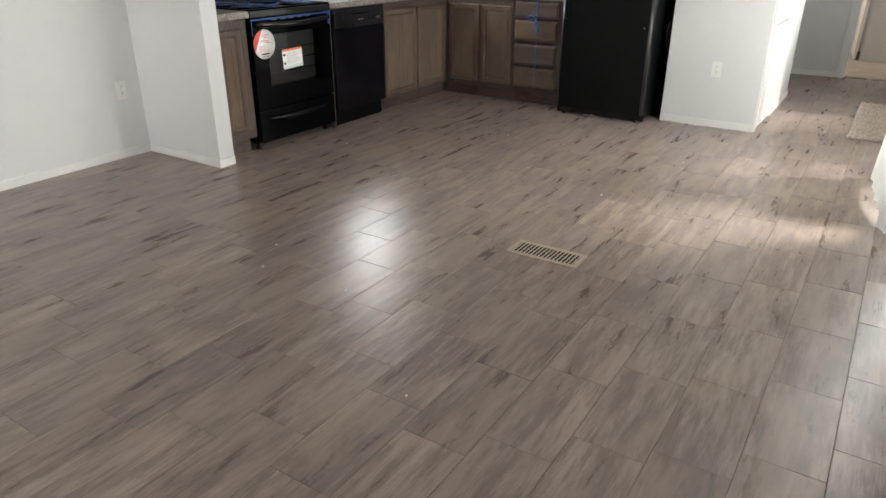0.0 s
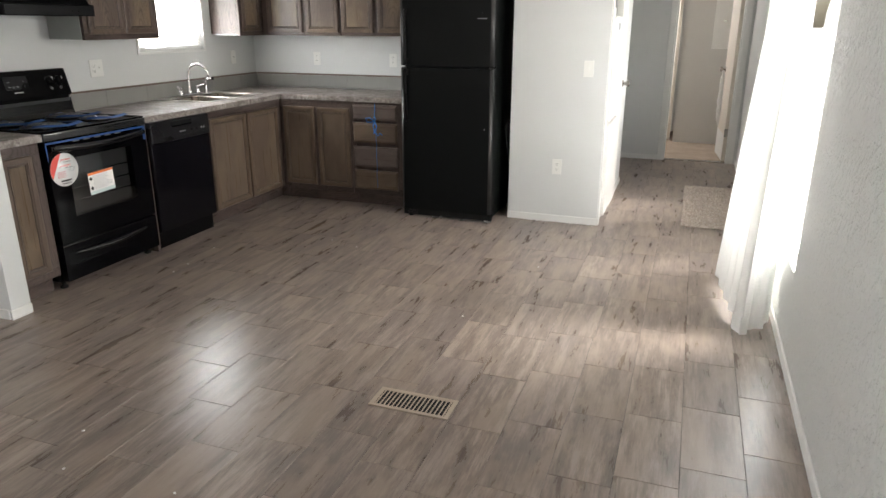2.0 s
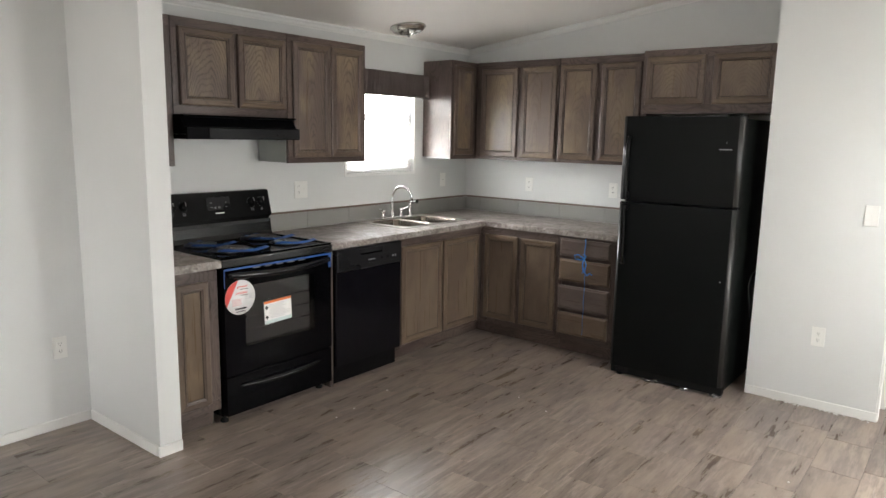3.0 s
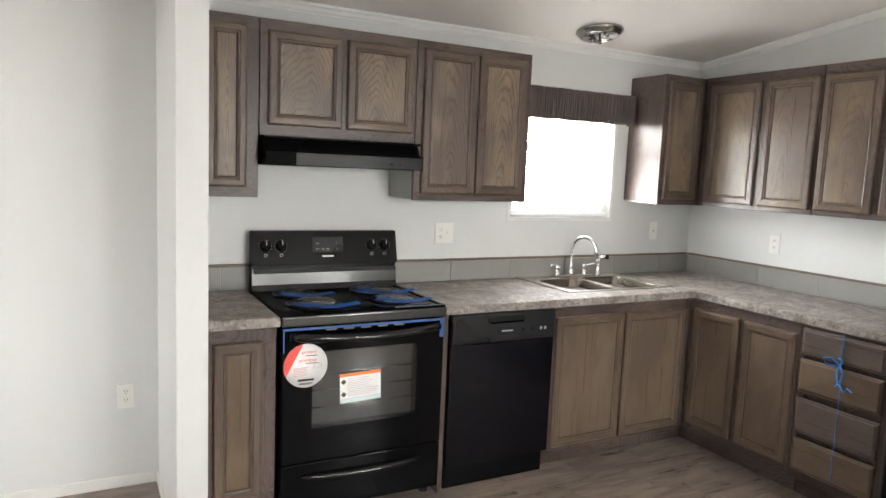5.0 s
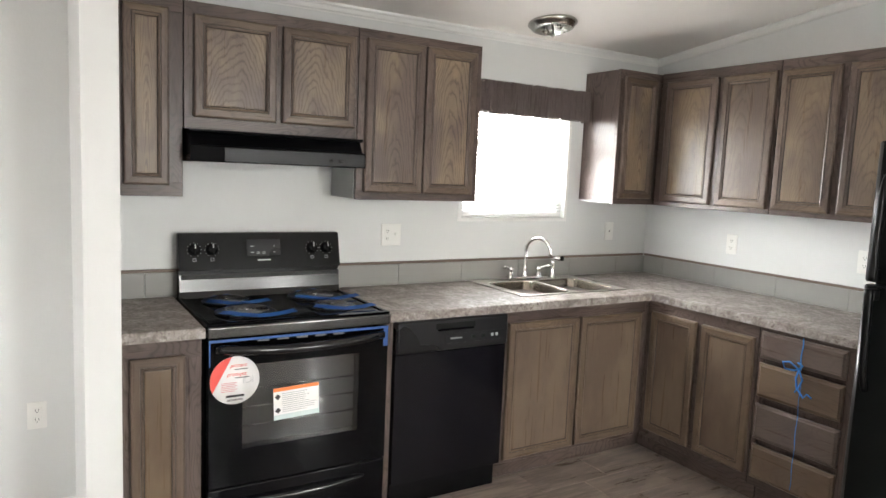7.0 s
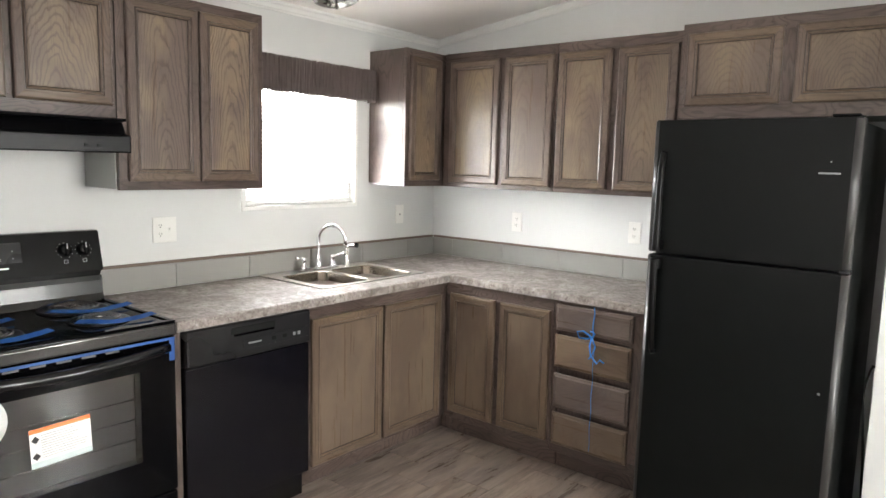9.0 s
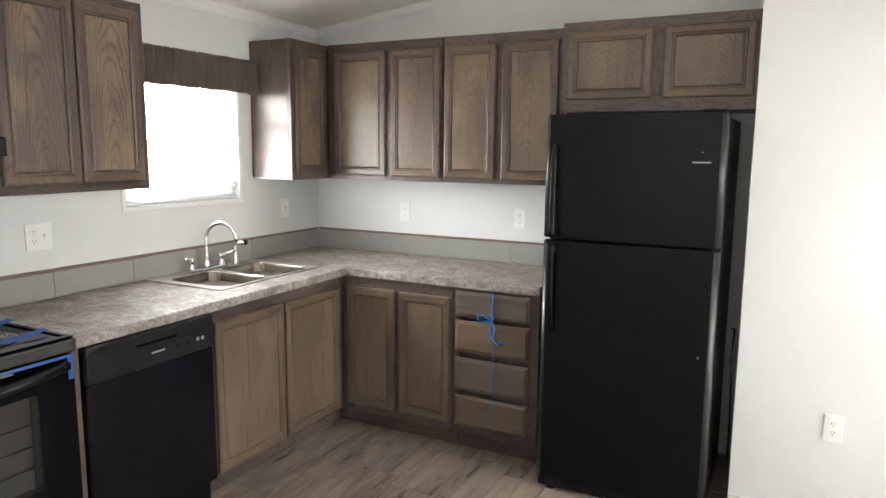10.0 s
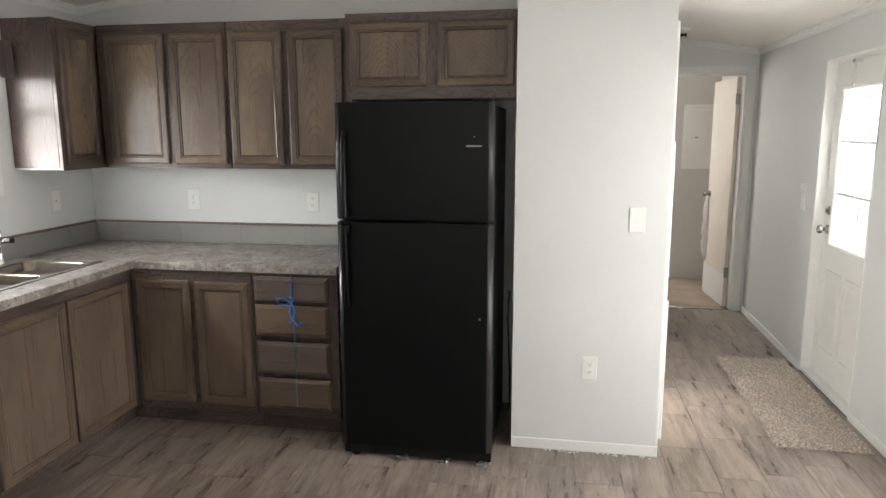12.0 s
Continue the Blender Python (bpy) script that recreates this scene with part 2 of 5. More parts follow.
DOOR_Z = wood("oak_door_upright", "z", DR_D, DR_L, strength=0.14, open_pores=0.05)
DOOR_X = wood("oak_door_across_north", "x", DR_D, DR_L)
DOOR_Y = wood("oak_door_across_west", "y", DR_D, DR_L)
# same oak on wall doors, toned for the light: lighter facing east, darker south
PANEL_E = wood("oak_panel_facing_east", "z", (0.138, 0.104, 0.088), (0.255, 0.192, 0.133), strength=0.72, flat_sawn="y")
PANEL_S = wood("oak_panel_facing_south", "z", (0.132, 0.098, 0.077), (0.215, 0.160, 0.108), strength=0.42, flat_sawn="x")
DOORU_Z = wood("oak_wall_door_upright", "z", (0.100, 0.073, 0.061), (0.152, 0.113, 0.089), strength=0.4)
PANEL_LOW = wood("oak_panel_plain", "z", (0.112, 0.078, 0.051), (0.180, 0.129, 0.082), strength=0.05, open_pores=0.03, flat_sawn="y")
DRAW_X = wood("oak_drawer_front", "x", PN_D, PN_L, strength=0.25, open_pores=0.14)
DRAW_GREY = wood("oak_drawer_front_grey", "x", (0.105, 0.080, 0.068), (0.155, 0.120, 0.100), strength=0.2, open_pores=0.14)
INNER = plain("grey_cabinet_underside", (0.42, 0.44, 0.42), 0.6)
FLOOR = floor_mat()
GROUT = plain("floor_joint", (0.085, 0.070, 0.062), 0.8)
COUNTER = counter_mat()
TILE = plain("grey_backsplash_tile", (0.285, 0.280, 0.262), 0.38, vary=0.06)
BORDER = plain("brown_tile_border", (0.17, 0.125, 0.10), 0.5)
BLACK = plain("black_enamel", (0.0022, 0.0022, 0.0028), 0.08, vary=0.05, spec=0.10)
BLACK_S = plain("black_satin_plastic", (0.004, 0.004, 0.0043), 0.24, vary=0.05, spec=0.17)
BLACK_TEX = plain("black_pebbled_steel", (0.0026, 0.0032, 0.0031), 0.36, vary=0.10, relief=0.12, scale=70, spec=0.14)
BLACK_M = plain("black_rubber", (0.007, 0.007, 0.007), 0.7, spec=0.25)
GREY_D = plain("dark_grey_panel", (0.011, 0.011, 0.012), 0.28, spec=0.3)
VENT = plain("dull_grey_vent", (0.09, 0.09, 0.09), 0.4)
DW_DOOR = plain("glossy_black_dishwasher_door", (0.0050, 0.0046, 0.0064), 0.16, vary=0.05, spec=0.24)
HOOD_BAND = plain("hood_front_band", (0.012, 0.012, 0.013), 0.33, spec=0.16)
HOOD = plain("black_hood_enamel", (0.0025, 0.0025, 0.003), 0.5, vary=0.05, spec=0.03)
CHROME = plain("chrome", (0.82, 0.82, 0.83), 0.10, 1.0, vary=0.03)
NICKEL = plain("brushed_nickel", (0.40, 0.385, 0.36), 0.26, 1.0, vary=0.06)
# same steel as the rim, darkened for the shade inside the bowls
BOWL_SHADED = plain("brushed_steel_shaded_bowl", (0.33, 0.295, 0.255), 0.26, 1.0, vary=0.05)
STEEL = plain("brushed_steel_sink", (0.55, 0.52, 0.48), 0.30, 1.0, vary=0.05)
COIL = plain("burner_coil", (0.16, 0.15, 0.14), 0.38, 0.8)
PLATE = plain("white_plastic_plate", (0.80, 0.80, 0.77), 0.35, vary=0.02)
DARKSLOT = plain("dark_slot", (0.03, 0.03, 0.03), 0.7)
BLUE = plain("blue_tape", (0.010, 0.066, 0.235), 0.38, vary=0.12)
STRING = plain("blue_string", (0.03, 0.20, 0.58), 0.6, vary=0.12)
STICK = plain("sticker_paper", (0.80, 0.79, 0.78), 0.5, vary=0.02)
RED = plain("red_print", (0.72, 0.09, 0.07), 0.5, vary=0.04)
PINK = plain("pink_print", (0.62, 0.28, 0.30), 0.6, vary=0.04)
ORANGE = plain("orange_print", (0.80, 0.20, 0.05), 0.5, vary=0.04)
GREYP = plain("grey_print", (0.36, 0.37, 0.38), 0.6, vary=0.04)
PALE = plain("pale_green_print", (0.55, 0.64, 0.63), 0.6, vary=0.03)
INK = plain("black_ink", (0.02, 0.02, 0.02), 0.6)
VALANCE = plain("brown_valance_cloth", (0.108, 0.086, 0.080), 0.95, vary=0.25, relief=0.5, scale=60)
SHEER = sheer_mat()
SHAG = shag_mat()
CARPET = plain("beige_carpet", (0.34, 0.27, 0.215), 1.0, vary=0.15, relief=0.8, scale=60)
BRASS = plain("tan_steel_register", (0.40, 0.33, 0.26), 0.5, 0.0)
GLASS = pane_mat("window_glass", (0.97, 0.98, 0.97), 0.05)
OVENGLASS = pane_mat("tinted_oven_glass", (0.72, 0.72, 0.72), 0.04)
OVEN_GREY = plain("oven_inner_enamel", (0.085, 0.085, 0.085), 0.4)
FR_EDGE = plain("polished_black_door_edge", (0.014, 0.014, 0.014), 0.42, vary=0.05, spec=0.5, coat=0.15)
GLOSSY = plain("glossy_black_handle", (0.006, 0.006, 0.007), 0.16, vary=0.05, spec=0.4)
HANDLE = plain("satin_black_handle", (0.003, 0.003, 0.0032), 0.34, vary=0.05, spec=0.15)
BLIND = plain("white_blind_slat", (0.85, 0.85, 0.84), 0.5, vary=0.02)
PLASTIC = see_through("clear_plastic_film", (0.9, 0.9, 0.9), 0.15, 0.8)
FROST = see_through("hood_lamp_lens", (0.75, 0.75, 0.75), 0.35, 0.5)
OUTSIDE = glow("bright_overcast_distance", (1.0, 0.99, 0.98), 8.0)


# ---- mesh helpers ----
def box(bm, lo, hi, r=0.0, seg=2, mat=0, turn=None):
    """A box between two corners, with rounded edges of radius r."""
    lo, hi = Vector([min(a, b) for a, b in zip(lo, hi)]), Vector([max(a, b) for a, b in zip(lo, hi)])
    size = hi - lo
    m = Matrix.Translation((lo + hi) / 2) @ Matrix.Diagonal((*size, 1))
    if turn is not None:
        m = turn @ m
    before = set(bm.faces)
    made = bmesh.ops.create_cube(bm, size=1, matrix=m)["verts"]
    if r > 0:
        r = min(r, min(size) * 0.49)
        edges = list({e for v in made for e in v.link_edges})
        bmesh.ops.bevel(bm, geom=edges, offset=r, segments=seg, affect="EDGES", profile=0.5)
    if mat:
        for f in bm.faces:
            if f not in before:
                f.material_index = mat


def tube(bm, pts, r, n=10, mat=0, taper=None, closed=False):
    """A round bar along points."""
    pts = [Vector(p) for p in pts]
    rings = []
    up = Vector((0, 0, 1))
    last = None
    for i, p in enumerate(pts):
        d = (pts[min(i + 1, len(pts) - 1)] - pts[max(i - 1, 0)]).normalized()
        side = d.cross(up if last is None else last)
        if side.length < 1e-3:
            side = d.cross(Vector((1, 0, 0)))
        side.normalize()
        last = side.cross(d).normalized()
        rad = r if taper is None else taper[i]
        rings.append([bm.verts.new(p + rad * (math.cos(a) * side + math.sin(a) * last)) for a in (2 * math.pi * k / n for k in range(n))])
    fs = []
    for a, b in zip(rings, rings[1:]):
        for k in range(n):
            fs.append(bm.faces.new((a[k], a[(k + 1) % n], b[(k + 1) % n], b[k])))
    fs += [bm.faces.new(rings[0][::-1]), bm.faces.new(rings[-1])]
    for f in fs:
        f.smooth, f.material_index = True, mat


def lathe(bm, profile, m, n=24, mat=0):
    """A turned shape: (radius, height) pairs round the z axis of m."""
    rings = []
    for r, h in profile:
        rings.append([bm.verts.new(m @ Vector((max(r, 1e-4) * math.cos(2 * math.pi * k / n), max(r, 1e-4) * math.sin(2 * math.pi * k / n), h))) for k in range(n)])
    fs = [bm.faces.new((a[k], a[(k + 1) % n], b[(k + 1) % n], b[k])) for a, b in zip(rings, rings[1:]) for k in range(n)]
    fs += [bm.faces.new(rings[0][::-1]), bm.faces.new(rings[-1])]
    for f in fs:
        f.smooth, f.material_index = True, mat


def prism(bm, outline, d, mat=0):
    """A flat outline (points) pushed along the vector d."""
    a = [bm.verts.new(Vector(p)) for p in outline]
    b = [bm.verts.new(Vector(p) + Vector(d)) for p in outline]
    n = len(a)
    fs = [bm.faces.new(a[::-1]), bm.faces.new(b)] + [bm.faces.new((a[i], a[(i + 1) % n], b[(i + 1) % n], b[i])) for i in range(n)]
    for f in fs:
        f.material_index = mat


def rings(bm, o, u, v, n, w, h, prof, mats=(0, 0), dark=()):
    """A moulded rectangle: loops inset and raised by prof, closed at the back and left open inside the last loop."""
    o, u, v, n = Vector(o), Vector(u), Vector(v), Vector(n)
    loops = []
    for ins, up in prof:
        loops.append([bm.verts.new(o + u * a + v * b + n * up) for a, b in ((ins, ins), (w - ins, ins), (w - ins, h - ins), (ins, h - ins))])
    for i, (p, q) in enumerate(zip(loops, loops[1:])):
        for k in range(4):
            f = bm.faces.new((p[k], p[(k + 1) % 4], q[(k + 1) % 4], q[k]))
            f.material_index = 2 if i in dark else mats[k % 2]
    bm.faces.new(loops[0][::-1])
    return loops[-1]


def finish(bm, mats, name, smooth_angle=None):
    bmesh.ops.recalc_face_normals(bm, faces=bm.faces)
    me = bpy.data.meshes.new(name)
    bm.to_mesh(me)
    bm.free()
    for m in mats if isinstance(mats, (list, tuple)) else [mats]:
        me.materials.append(m)
    return new(name, me)


def thing(name, at, label, category, group=""):
    e = new(name)
    e.location = at
    e.empty_display_size = 0.05
    return tagged(e, label, category, group)


def part(name, bm, mats, parent=None, label="", kind=""):
    """Links a bmesh, made in world places, as one mesh object under its thing or part."""
    ob = finish(bm, mats, name)
    if parent is not None:
        ob.parent = parent
        top = parent
        while top.parent:
            top = top.parent
        if parent.type == "EMPTY":
            ob.matrix_parent_inverse = Matrix.Translation(parent.location).inverted()
    return tagged(ob, label, "", "", kind)


def block(name, lo, hi, mat, parent=None, r=0.0, label="", kind="", seg=2):
    bm = bmesh.new()
    box(bm, lo, hi, r, seg)
    return part(name, bm, mat, parent, label, kind)


def text(name, body, size, m, mat, parent, depth=0.0004, shear=0.0):
    cu = bpy.data.curves.new(name, "FONT")
    cu.body, cu.size, cu.extrude, cu.align_x, cu.align_y, cu.shear = body, size, depth, "CENTER", "CENTER", shear
    cu.materials.append(mat)
    ob = new(name, cu)
    ob.parent = parent
    if parent.type == "EMPTY":
        ob.matrix_parent_inverse = Matrix.Translation(parent.location).inverted()
    ob.matrix_basis = m
    return ob


# ---- the rooms ----
XW, XE, YN, YS, YF = -3.53, 0.95, 6.72, -1.3, 9.12
RIDGE_X, Z_W, Z_R, Z_E = -1.3, 2.305, 2.60, 2.24
T = 0.10


def ceil_z(x):
    return Z_W + (Z_R - Z_W) * (x - XW) / (RIDGE_X - XW) if x < RIDGE_X else Z_R + (Z_E - Z_R) * (x - RIDGE_X) / (XE - RIDGE_X)


def wall(name, lo, hi, holes=(), mat=None, axis="x"):
    """A wall whose thickness lies along axis, with rectangular holes (a0, a1, z0, z1) cut right through it."""
    mat = mat or WALL
    bm = bmesh.new()
    a0, a1 = (lo[1], hi[1]) if axis == "x" else (lo[0], hi[0])
    cuts_a = sorted({a0, a1, *[h[0] for h in holes], *[h[1] for h in holes]})
    cuts_z = sorted({lo[2], hi[2], *[h[2] for h in holes], *[h[3] for h in holes]})
    for p, q in zip(cuts_a, cuts_a[1:]):
        for r, s in zip(cuts_z, cuts_z[1:]):
            if any(h[0] <= p and q <= h[1] and h[2] <= r and s <= h[3] for h in holes):
                continue
            if axis == "x":
                box(bm, (lo[0], p, r), (hi[0], q, s))
            else:
                box(bm, (p, lo[1], r), (q, hi[1], s))
    bmesh.ops.remove_doubles(bm, verts=bm.verts, dist=1e-5)
    seen = {}
    for f in bm.faces:
        seen.setdefault(tuple(round(c, 4) for c in f.calc_center_median()), []).append(f)
    bmesh.ops.delete(bm, geom=[f for fs in seen.values() if len(fs) > 1 for f in fs], context="FACES")
    return part(name, bm, mat, kind="structure")


KW = (5.24, 5.99, 1.275, 2.02)
EW = (4.27, 5.75, 0.40, 2.04)
ED = (6.79, 7.60, 0.0, 2.01)
wall("wall_west", (XW - T, YS - T, 0), (XW, YN + T, 2.75), [KW])
wall("wall_east", (XE, YS - T, 0), (XE + T, 6.1, 2.75), [EW], ROUGH_WALL)
wall("wall_east_hall", (XE, 6.1, 0), (XE + T, 11.5, 2.75), [ED])
wall("wall_north", (XW, YN, 0), (-0.877, YN + T, 2.75), axis="y")
# the hole is an invented opening that lets in the south fill
wall("wall_south", (XW, YS - T, 0), (XE, YS, 2.75), [(-2.6, 0.0, 0.65, 2.1)], axis="y")
wall("wall_far", (-3.0, YF, 0), (XE, YF + T, 2.75), [(0.18, 0.86, 0.0, 2.05)], axis="y")
wall("wall_hall_end", (-3.1, 7.76, 0), (-3.0, YF + T, 2.75))
wall("wall_stub", (XW, 3.32, 0), (-2.82, 3.434, 2.75), axis="y")
wall("wall_partition", (-0.877, 6.16, 0), (-0.171, 6.212, 2.75), axis="y")
block("wall_core", (-0.877, 6.2125, 0), (-0.272, 7.76, 2.75), WALL, kind="structure")
wall("wall_closet", (-0.2715, 6.2125, 0), (-0.171, 7.76, 2.75), [(6.217, 7.16, 0.0, 2.02)])
wall("wall_hall_south", (-3.0, 7.66, 0), (-0.879, 7.76, 2.75), axis="y")
wall("wall_back_room", (0.24, 10.45, 0), (XE, 10.55, 2.75), axis="y", mat=BACK_WALL)
wall("wall_back_side", (-1.6, 9.22, 0), (-1.5, 11.5, 2.75), mat=BACK_WALL)
wall("wall_back_end", (-1.5, 11.4, 0), (XE, 11.5, 2.75), axis="y", mat=BACK_WALL)
block("wall_back_lining", (XE - 0.012, 9.23, 0), (XE - 0.002, 10.45, 2.7), BACK_WALL, kind="structure")

bm = bmesh.new()
prof = [(XW - T, ceil_z(XW) - 0.01), (RIDGE_X, Z_R), (XE + T, Z_E - 0.015)]
prism(bm, [(x, YS - T, z) for x, z in prof] + [(x, YS - T, z + 0.15) for x, z in prof[::-1]], (0, 11.5 - YS + T, 0))
part("ceiling", bm, CEIL, kind="structure")

block("subfloor", (XW - T, YS - T, -0.12), (XE + T, 9.2, -0.003), GROUT, kind="structure")
block("carpet_floor", (-1.6, 9.2, -0.12), (XE, 11.5, 0.004), CARPET, kind="structure")
block("threshold_strip", (0.18, 9.14, -0.002), (0.86, 9.20, 0.010), NICKEL, kind="structure", r=0.004)
GRAVEL = plain("pale_gravel", (0.55, 0.53, 0.50), 0.9, vary=0.15, relief=0.5)
block("ground", (-300, -300, -0.6), (300, 300, -0.5), GRAVEL, kind="structure")


def strip(name, pts, h, d, parent=None, mat=None, z=0.0):
    """Baseboard: runs (x0, y0, x1, y1, nx, ny) with the room on the side of the normal."""
    for x0, y0, x1, y1, nx, ny in pts:
        bm = bmesh.new()
        box(bm, (x0, y0, z), (x1 + nx * d, y1 + ny * d, z + h), min(0.004, d * 0.4), 2)
        part(name, bm, mat or TRIM, parent, kind="structure")


BH, BD = 0.055, 0.011
strip("baseboard", [
    (XW, YS, XW, 3.31, 1, 0), (XW + 0.011, 3.32, -2.833, 3.32, 0, -1), (-2.82, 3.309, -2.82, 3.434, 1, 0),
    (XE, YS, XE, ED[0] - 0.005, -1, 0), (XE, ED[1] + 0.005, XE, YF - 0.02, -1, 0),
    (-0.877, 6.16, -0.160, 6.16, 0, -1), (-0.171, 7.22, -0.171, 7.77, 1, 0), (-3.0, YF, 0.115, YF, 0, -1)], BH, BD)


def crown(name, a, b, n):
    """Crown moulding with a stepped cove between two points under the ceiling; n points into the room."""
    a, b, n = Vector(a), Vector(b), Vector(n)
    sec = [(0, 0.012), (0.028, 0.012), (0.028, -0.006), (0.020, -0.014), (0.013, -0.030), (0.007, -0.036), (0.007, -0.042), (0, -0.042)]
    bm = bmesh.new()
    prism(bm, [a + n * p + Vector((0, 0, q)) for p, q in sec], b - a)
    part(name, bm, TRIM, kind="structure")


crown("crown_moulding", (XW, YS, Z_W + 0.002), (XW, YN, Z_W + 0.002), (1, 0, 0))
crown("crown_moulding", (XE, YS, Z_E), (XE, YF, Z_E), (-1, 0, 0))
crown("crown_moulding", (XW, YN, Z_W), (RIDGE_X, YN, Z_R), (0, -1, 0))
crown("crown_moulding", (RIDGE_X, YN, Z_R), (-0.88, YN, ceil_z(-0.88)), (0, -1, 0))
crown("crown_moulding", (RIDGE_X, YF, Z_R), (XE, YF, Z_E), (0, -1, 0))


# ---- windows ----
def casing(name, x, y0, y1, z0, z1, n, w=0.05, d=0.014, sill=True, axis="x"):
    """Flat trim round an opening, on the room side of a wall."""
    def b(a0, a1, c0, c1):
        bm = bmesh.new()
        if axis == "x":
            box(bm, (x, a0, c0), (x + n * d, a1, c1), 0.004)
        else:
            box(bm, (a0, x, c0), (a1, x + n * d, c1), 0.004)
        part(name, bm, TRIM, kind="structure")
    b(y0 - w, y0, z0 - (w if sill else 0), z1 + w)
    b(y1, y1 + w, z0 - (w if sill else 0), z1 + w)
    b(y0, y1, z1, z1 + w)
    if sill:
        b(y0, y1, z0 - w, z0)


def window(name, x, y0, y1, z0, z1, out, rails=1, label=""):
    """Single-hung white vinyl window: frame, sashes, glass."""
    e = thing(name, (x, (y0 + y1) / 2, z0), label, "window")
    tagged(e, kind="structure")
    bm = bmesh.new()
    f = 0.035
    for a, b, c, d in ((y0, y0 + f, z0, z1), (y1 - f, y1, z0, z1), (y0 + f, y1 - f, z0, z0 + f), (y0 + f, y1 - f, z1 - f, z1)):
        box(bm, (x + out * 0.03, a, c), (x + out * 0.09, b, d), 0.003)
    part("window_frame", bm, TRIM, e)
    mid = (z0 + z1) / 2 + (0.05 if rails else 0)
    if rails:
        block("meeting_rail", (x + out * 0.035, y0 + f, mid - 0.022), (x + out * 0.075, y1 - f, mid + 0.022), TRIM, e, 0.003)
    for a, b in ((z0 + f, mid - 0.022), (mid + 0.022, z1 - f)) if rails else ((z0 + f, z1 - f),):
        p = block("pane", (x + out * 0.055, y0 + f, a), (x + out * 0.059, y1 - f, b), GLASS, e)
        p.visible_shadow = False
    return e


window("kitchen_window", XW, *KW, -1, label="small white-framed kitchen window with closed mini blinds above the sink")
window("dining_window", XE, *EW, 1, label="tall white-framed window with white sill behind a sheer curtain")
for lo, hi in (((XW, KW[0] - 0.022, KW[2] - 0.022), (XW + 0.008, KW[1] + 0.022, KW[2])), ((XW, KW[1], KW[2]), (XW + 0.008, KW[1] + 0.022, KW[3])), ((XW, KW[0] - 0.022, KW[2]), (XW + 0.008, KW[0], KW[3]))):
    block("window_trim", lo, hi, TRIM, kind="structure", r=0.002)
block("window_sill", (XE - 0.004, EW[0] + 0.001, EW[2]), (XE + 0.028, EW[1] - 0.001, EW[2] + 0.012), TRIM, kind="structure", r=0.003)

blind = thing("mini_blind", (XW, 5.615, KW[2]), "white aluminium mini blind lowered and tilted open in the kitchen window", "window blind")
block("head_rail", (XW - 0.028, KW[0] + 0.01, KW[3] - 0.03), (XW - 0.004, KW[1] - 0.01, KW[3] - 0.004), BLIND, blind, 0.003)
block("bottom_rail", (XW - 0.026, KW[0] + 0.012, KW[2] + 0.008), (XW - 0.006, KW[1] - 0.012, KW[2] + 0.020), BLIND, blind, 0.003)
for k in range(32):
    z = KW[2] + 0.032 + k * 0.0215
    bm = bmesh.new()
    box(bm, (-0.012, KW[0] + 0.012, -0.0004), (0.012, KW[1] - 0.012, 0.0004), turn=Matrix.Translation((XW - 0.016, 0, z)) @ Matrix.Rotation(radians(28), 4, "Y"))
    part("slat", bm, BLIND, blind)


def cloth_band(name, path, z0, z1, mat, parent, amp=0.008, seed=1, gather=0.0, thick=0.003, nz=10):
    """Gathered cloth hanging along a path of (x, y) points."""
    rnd = random.Random(seed)
    ph = [rnd.uniform(0, 6.28) for _ in range(6)]
    bm = bmesh.new()
    pts = [Vector(p) for p in path]
    n = len(pts)
    grid = []
    for i, p in enumerate(pts):
        d = (pts[min(i + 1, n - 1)] - pts[max(i - 1, 0)]).normalized()
        side = Vector((d.y, -d.x))
        row = []
        for k in range(nz + 1):
            f = k / nz
            s = i * 0.9 + 1.6 * math.sin(i * 0.117 + ph[3]) + 1.1 * math.sin(i * 0.291 + ph[4]) + 0.9 * f * math.sin(i * 0.19 + ph[5])
            w = amp * (0.6 * math.sin(s + ph[0] + 0.8 * f) + 0.4 * math.sin(1.7 * s + ph[1] - f * 1.5)) * (1 - gather * abs(math.sin(math.pi * f)) * 0)
            z = z0 + (z1 - z0) * f + 0.0035 * math.sin(1.1 * s + ph[2]) * (1 if f in (0, 1) else 0.3)
            q = p + side * w
            row.append(bm.verts.new((q.x, q.y, z)))
        grid.append(row)
    for a, b in zip(grid, grid[1:]):
        for k in range(nz):
            bm.faces.new((a[k], b[k], b[k + 1], a[k + 1])).smooth = True
    ob = part(name, bm, mat, parent)
    s = ob.modifiers.new("thickness", "SOLIDIFY")
    s.thickness = thick
    return ob


def along(pts, n):
    """n points evenly spaced on a broken line."""
    pts = [Vector(p) for p in pts]
    seg = [(b - a).length for a, b in zip(pts, pts[1:])]
    total, out = sum(seg), []
    for i in range(n):
        s = total * i / (n - 1)
        for a, b, l in zip(pts, pts[1:], seg):
            if s <= l + 1e-9:
                out.append(a.lerp(b, min(1, s / l)))
                break
            s -= l
    return out


kv = thing("valance", (XW, 5.64, 1.85), "gathered dark brown fabric valance across the top of the kitchen window", "valance", "window valances")
cloth_band("cloth", along([(XW + 0.01, 5.185), (XW + 0.085, 5.19), (XW + 0.085, 6.075), (XW + 0.01, 6.08)], 420), 1.858, 2.035, VALANCE, kv, 0.0085, 3)
bm = bmesh.new()
